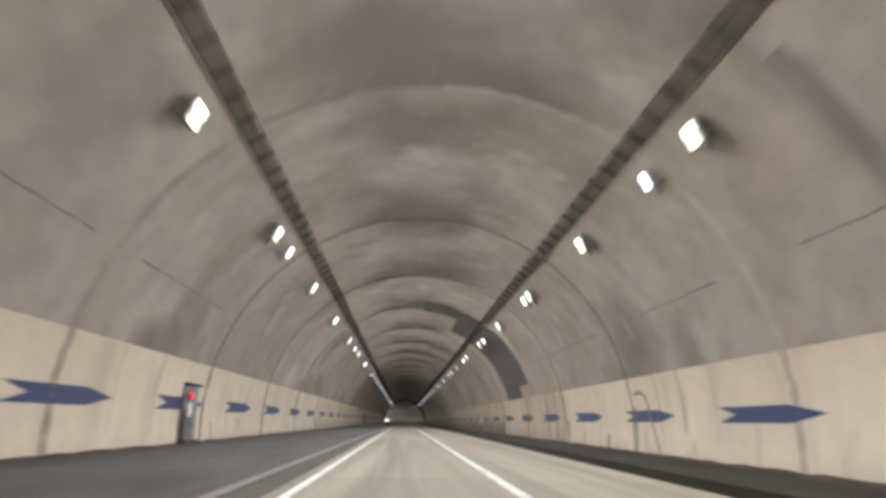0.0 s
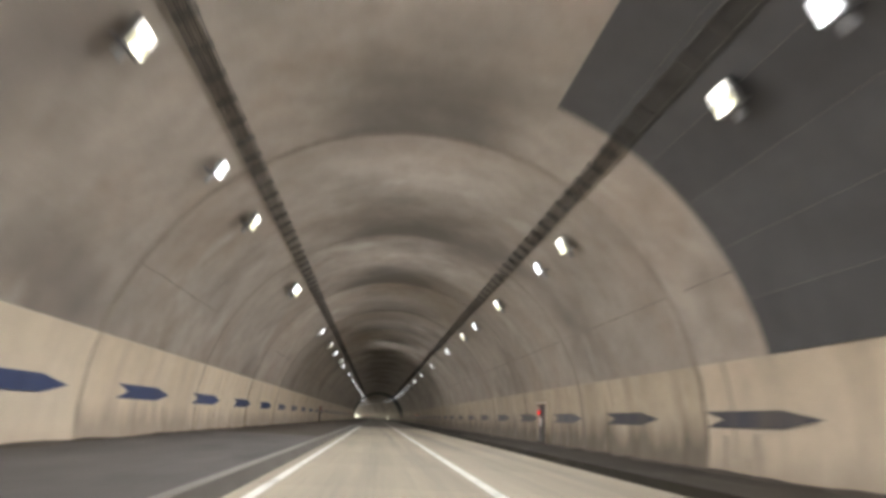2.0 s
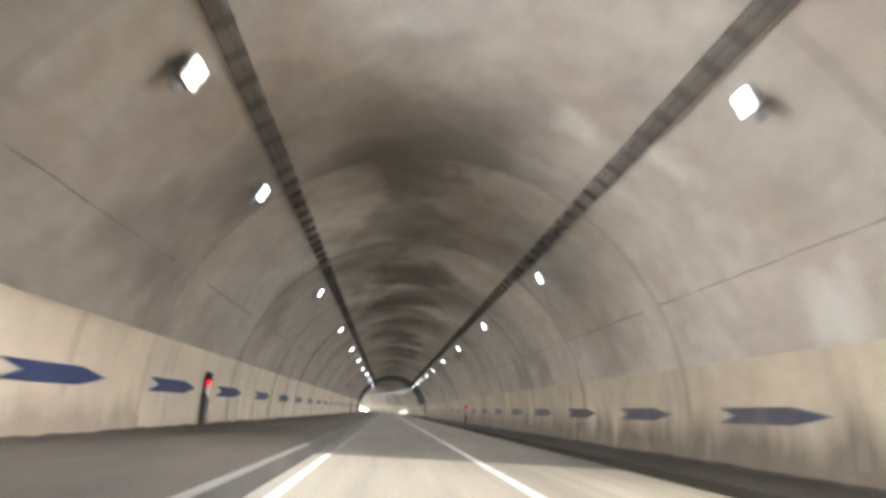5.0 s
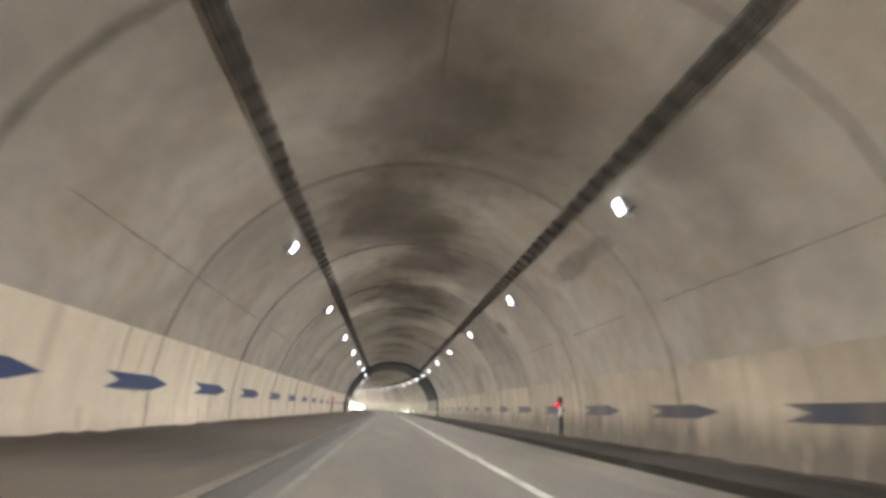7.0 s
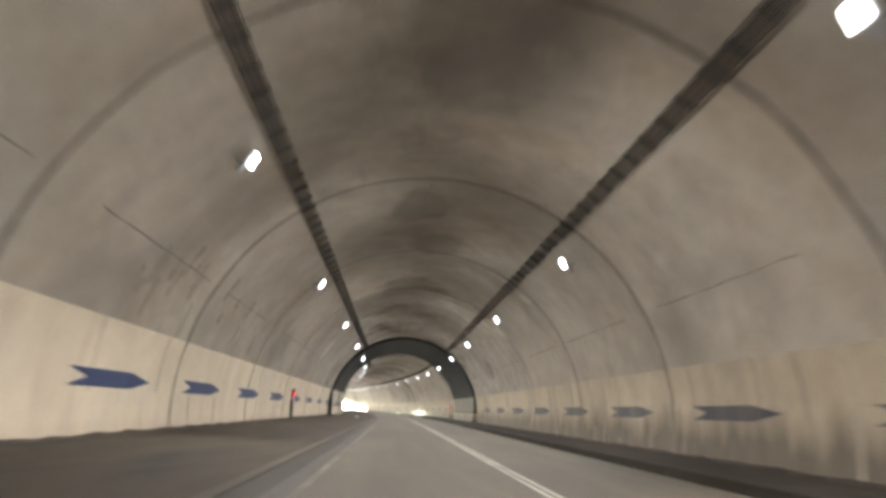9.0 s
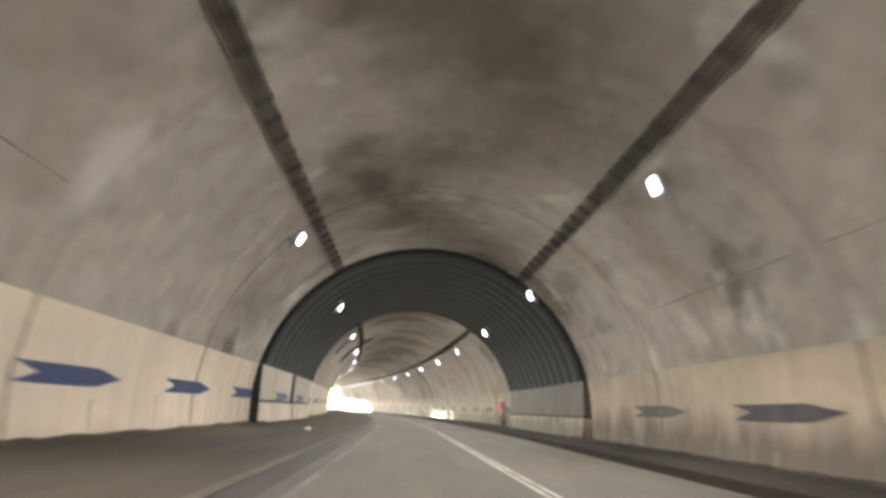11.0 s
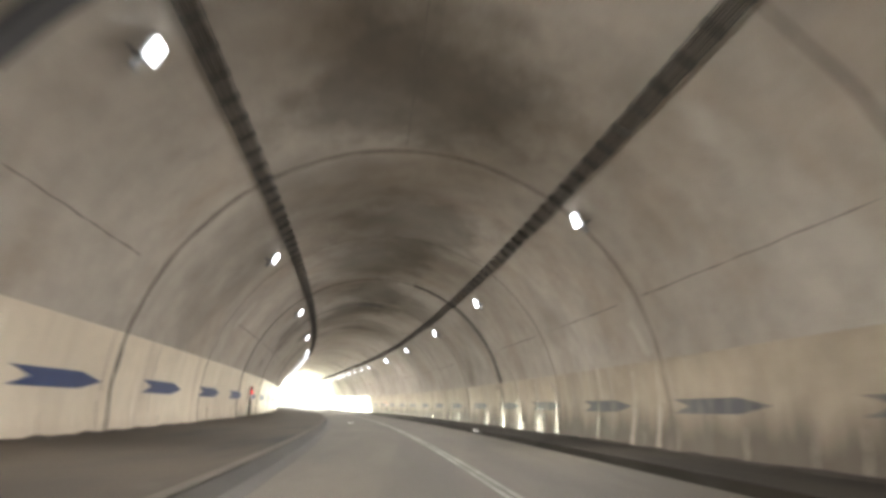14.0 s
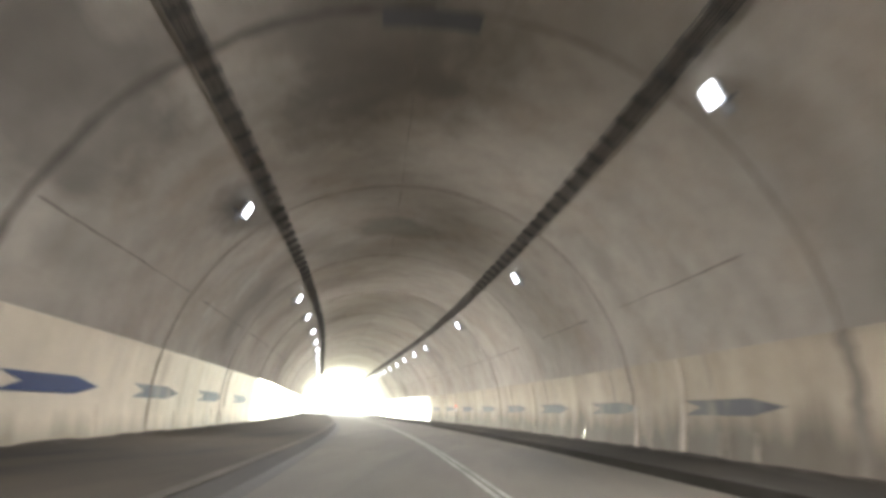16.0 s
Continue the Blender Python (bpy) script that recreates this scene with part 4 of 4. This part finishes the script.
def slim_post(side, s):
    """A thin marker post with a small red lamp on its head."""
    ob = thing("emergency_call_post", "thin grey post with a small red lamp on its head", "call post", "emergency call posts", at=stand(s, side * 7.38, FLOOR))
    d = -side
    part("post", box((0.06, 0.07, 1.30), (0, 0, 0.65), 0.01), CABINET, ob)
    part("notice_plate", box((0.02, 0.24, 0.30), (d * 0.045, 0, 1.12), 0.004), WHITE, ob, "white notice plate")
    part("head", box((0.10, 0.16, 0.22), (0, 0, 1.40), 0.012), RECESS, ob, "cream lamp head")
    part("red_lamp", rod(0.07, 0.08, (d * 0.085, 0, 1.42), Matrix.Rotation(radians(d * 90), 4, "Y"), tip=0.045), SIGNAL, ob, "glowing red lamp")
    return ob


def call_post(side, s):
    """A narrow call point: black box above, red lamp, white notice leaf, dark locker with a sloped top, pale foot."""
    ob = thing("emergency_call_post", "narrow dark call post with red lamp and white notice", "call post", "emergency call posts",
               at=stand(s, side * 7.45, FLOOR))
    d, near = -side, side * 0.16
    part("top_box", box((0.20, 0.62, 0.30), (0, -near * 0.6, 1.68), 0.02), LEDGE, ob, "black box under the arrow line")
    part("post", box((0.08, 0.16, 1.35), (-d * 0.02, near * 0.6, 0.85), 0.01), CABINET, ob)
    part("notice_leaf", box((0.02, 0.34, 0.46), (d * 0.05, -near * 1.1, 1.13), 0.004, Matrix.Rotation(radians(side * 14), 4, "X")), WHITE, ob, "white notice leaf")
    locker = box((0.16, 0.56, 0.80), (d * 0.02, 0, 0.60), 0.015)
    for v in locker.verts:
        if v.co.z > 0.9:
            v.co.z += 0.10 * (1 if v.co.y * side > 0 else -1)
    part("locker", locker, CABINET, ob, "dark locker with a sloped top")
    part("foot", box((0.22, 0.50, 0.20), (d * 0.02, 0, 0.10), 0.015), DULL_CREAM, ob, "pale painted foot")
    red_lamp(ob, d, near * (1.3 if side < 0 else 0.5), 1.46)
    return ob


station(-1, 22.9, 1.55, False)
for s in (126.5, 229.3, 330.9):
    call_post(-1, s)
call_post(1, 176.6)
slim_post(1, 383.6)
for s, length in ((73.5, 1.6), (280.0, 1.5)):
    station(1, s, length, True)

# ---- the stretch of corrugated steel ----
liner = thing("steel_lining", "dark corrugated steel plates arching over the road", "steel lining", kind="structure")
RS = 7.32


def corrugated():
    """Deep ribbed arch panels; the flanks of the ribs are crimped crosswise."""
    period, depth = 1.62, 0.14
    cut = [0.0, 0.03, 0.24, 0.28, 0.35, 0.42, 0.49, 0.56, 0.60, 0.74, 0.78, 0.84, 0.90, 0.96]
    n_p = int(round((STEEL_B - STEEL_A) / period))
    rows_ = [STEEL_A + (k + c) * (STEEL_B - STEEL_A) / n_p for k in range(n_p) for c in cut] + [STEEL_B]
    level = [1.0, 1.0, 1.0, 0.8, 0.6, 0.4, 0.2, 0.0, 0.0, 0.0, 0.2, 0.4, 0.6, 0.8] * n_p + [1.0]
    crimp = [0, 0, 0, 0.6, 1, 1, 1, 0.6, 0, 0, 0, 0, 0, 0] * n_p + [0]
    n_a = 860
    a0 = math.degrees(math.asin((TOP - CZ) / RS))
    verts = []
    for s, l, c in zip(rows_, level, crimp):
        for j in range(n_a + 1):
            a = a0 + (180 - 2 * a0) * j / n_a
            # ribs and crimps shallower towards the crown, shaping in its dimmer light
            flank = min(1.0, max(0.0, (abs(a - 90) - 18) / 30))
            low = min(1.0, max(0.0, (abs(a - 90) - 36) / 18))
            r = RS + depth * l * (0.22 + 0.78 * flank) + 0.012 * c * low * math.sin(2 * math.pi * j / 8.0)
            verts.append(spot(s, r * math.cos(radians(a)), CZ + r * math.sin(radians(a))))
    k = n_a + 1
    faces = [(i * k + j, i * k + j + 1, (i + 1) * k + j + 1, (i + 1) * k + j) for i in range(len(rows_) - 1) for j in range(n_a)]
    ob = mesh_object("corrugated_plate", verts, faces, PLATE, liner, smooth=50)
    return ob


corrugated()
for s in (STEEL_A - 0.04, STEEL_B - 0.04):
    a0 = math.degrees(math.asin((TOP - CZ) / RS))
    sweep("end_flange", arc(RS - 0.01, a0, 180 - a0, 44) + arc(R + 0.30, 180 - a0, a0, 44), s, s + 0.08, PLATE, liner)
for side, owner in ((-1, wall_left), (1, wall_right)):
    def mirrored(pts):
        return [(side * u, z) for u, z in pts]
    edges = [STEEL_A + 0.02, STEEL_A + 9.9, STEEL_B - 0.02]
    for a, b in zip(edges, edges[1:]):
        sweep("upper_panel", mirrored([(7.22, 1.22), (7.6, 1.22), (7.6, TOP), (7.16, TOP)]), a + 0.03, b - 0.03, DUSKY if side < 0 else SOILED, owner)
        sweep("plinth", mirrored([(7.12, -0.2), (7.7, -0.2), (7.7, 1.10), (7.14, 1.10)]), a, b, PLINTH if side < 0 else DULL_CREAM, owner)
        # black strip for the shadow between panel and plinth
        sweep("ledge", mirrored([(7.16, 1.104), (7.7, 1.104), (7.7, 1.216), (7.16, 1.216)]), a, b, LEDGE, owner)
    # black strips stand in for the shaded gaps where the steel begins
    if side < 0:
        sweep("edge_post", mirrored([(7.16, 0.2), (7.5, 0.2), (7.5, TOP), (7.16, TOP)]), STEEL_A - 0.08, STEEL_A - 0.01, LEDGE, owner)
    sweep("foot_gap", mirrored([(7.05, 0.222), (7.13, 0.222), (7.13, 0.30), (7.06, 0.30)]), STEEL_A - 0.1, STEEL_A + 1.6, LEDGE, owner)
    if side > 0:
        continue
    sweep("post", mirrored([(7.13, 1.11), (7.3, 1.11), (7.3, TOP + 0.1), (7.10, TOP + 0.1)]), edges[1] - 0.35, edges[1] + 0.3, LEDGE, owner)
    # dark strip laid on for the shade in the plinth's recess
    sweep("plinth_recess", mirrored([(7.10, 0.2), (7.3, 0.2), (7.3, 1.10), (7.115, 1.10)]), edges[1] + 0.05, edges[1] + 0.3, SEAM, owner)

# ---- outside ----
bmg = bmesh.new()
bmesh.ops.create_grid(bmg, x_segments=40, y_segments=40, size=2500)
bmesh.ops.translate(bmg, vec=(0, 600, -0.45), verts=bmg.verts)
meg = bpy.data.meshes.new("ground")
bmg.to_mesh(meg)
bmg.free()
meg.materials.append(EARTH)
tagged(new("ground", meg), "dry pale earth around the road outside", "ground", kind="structure")
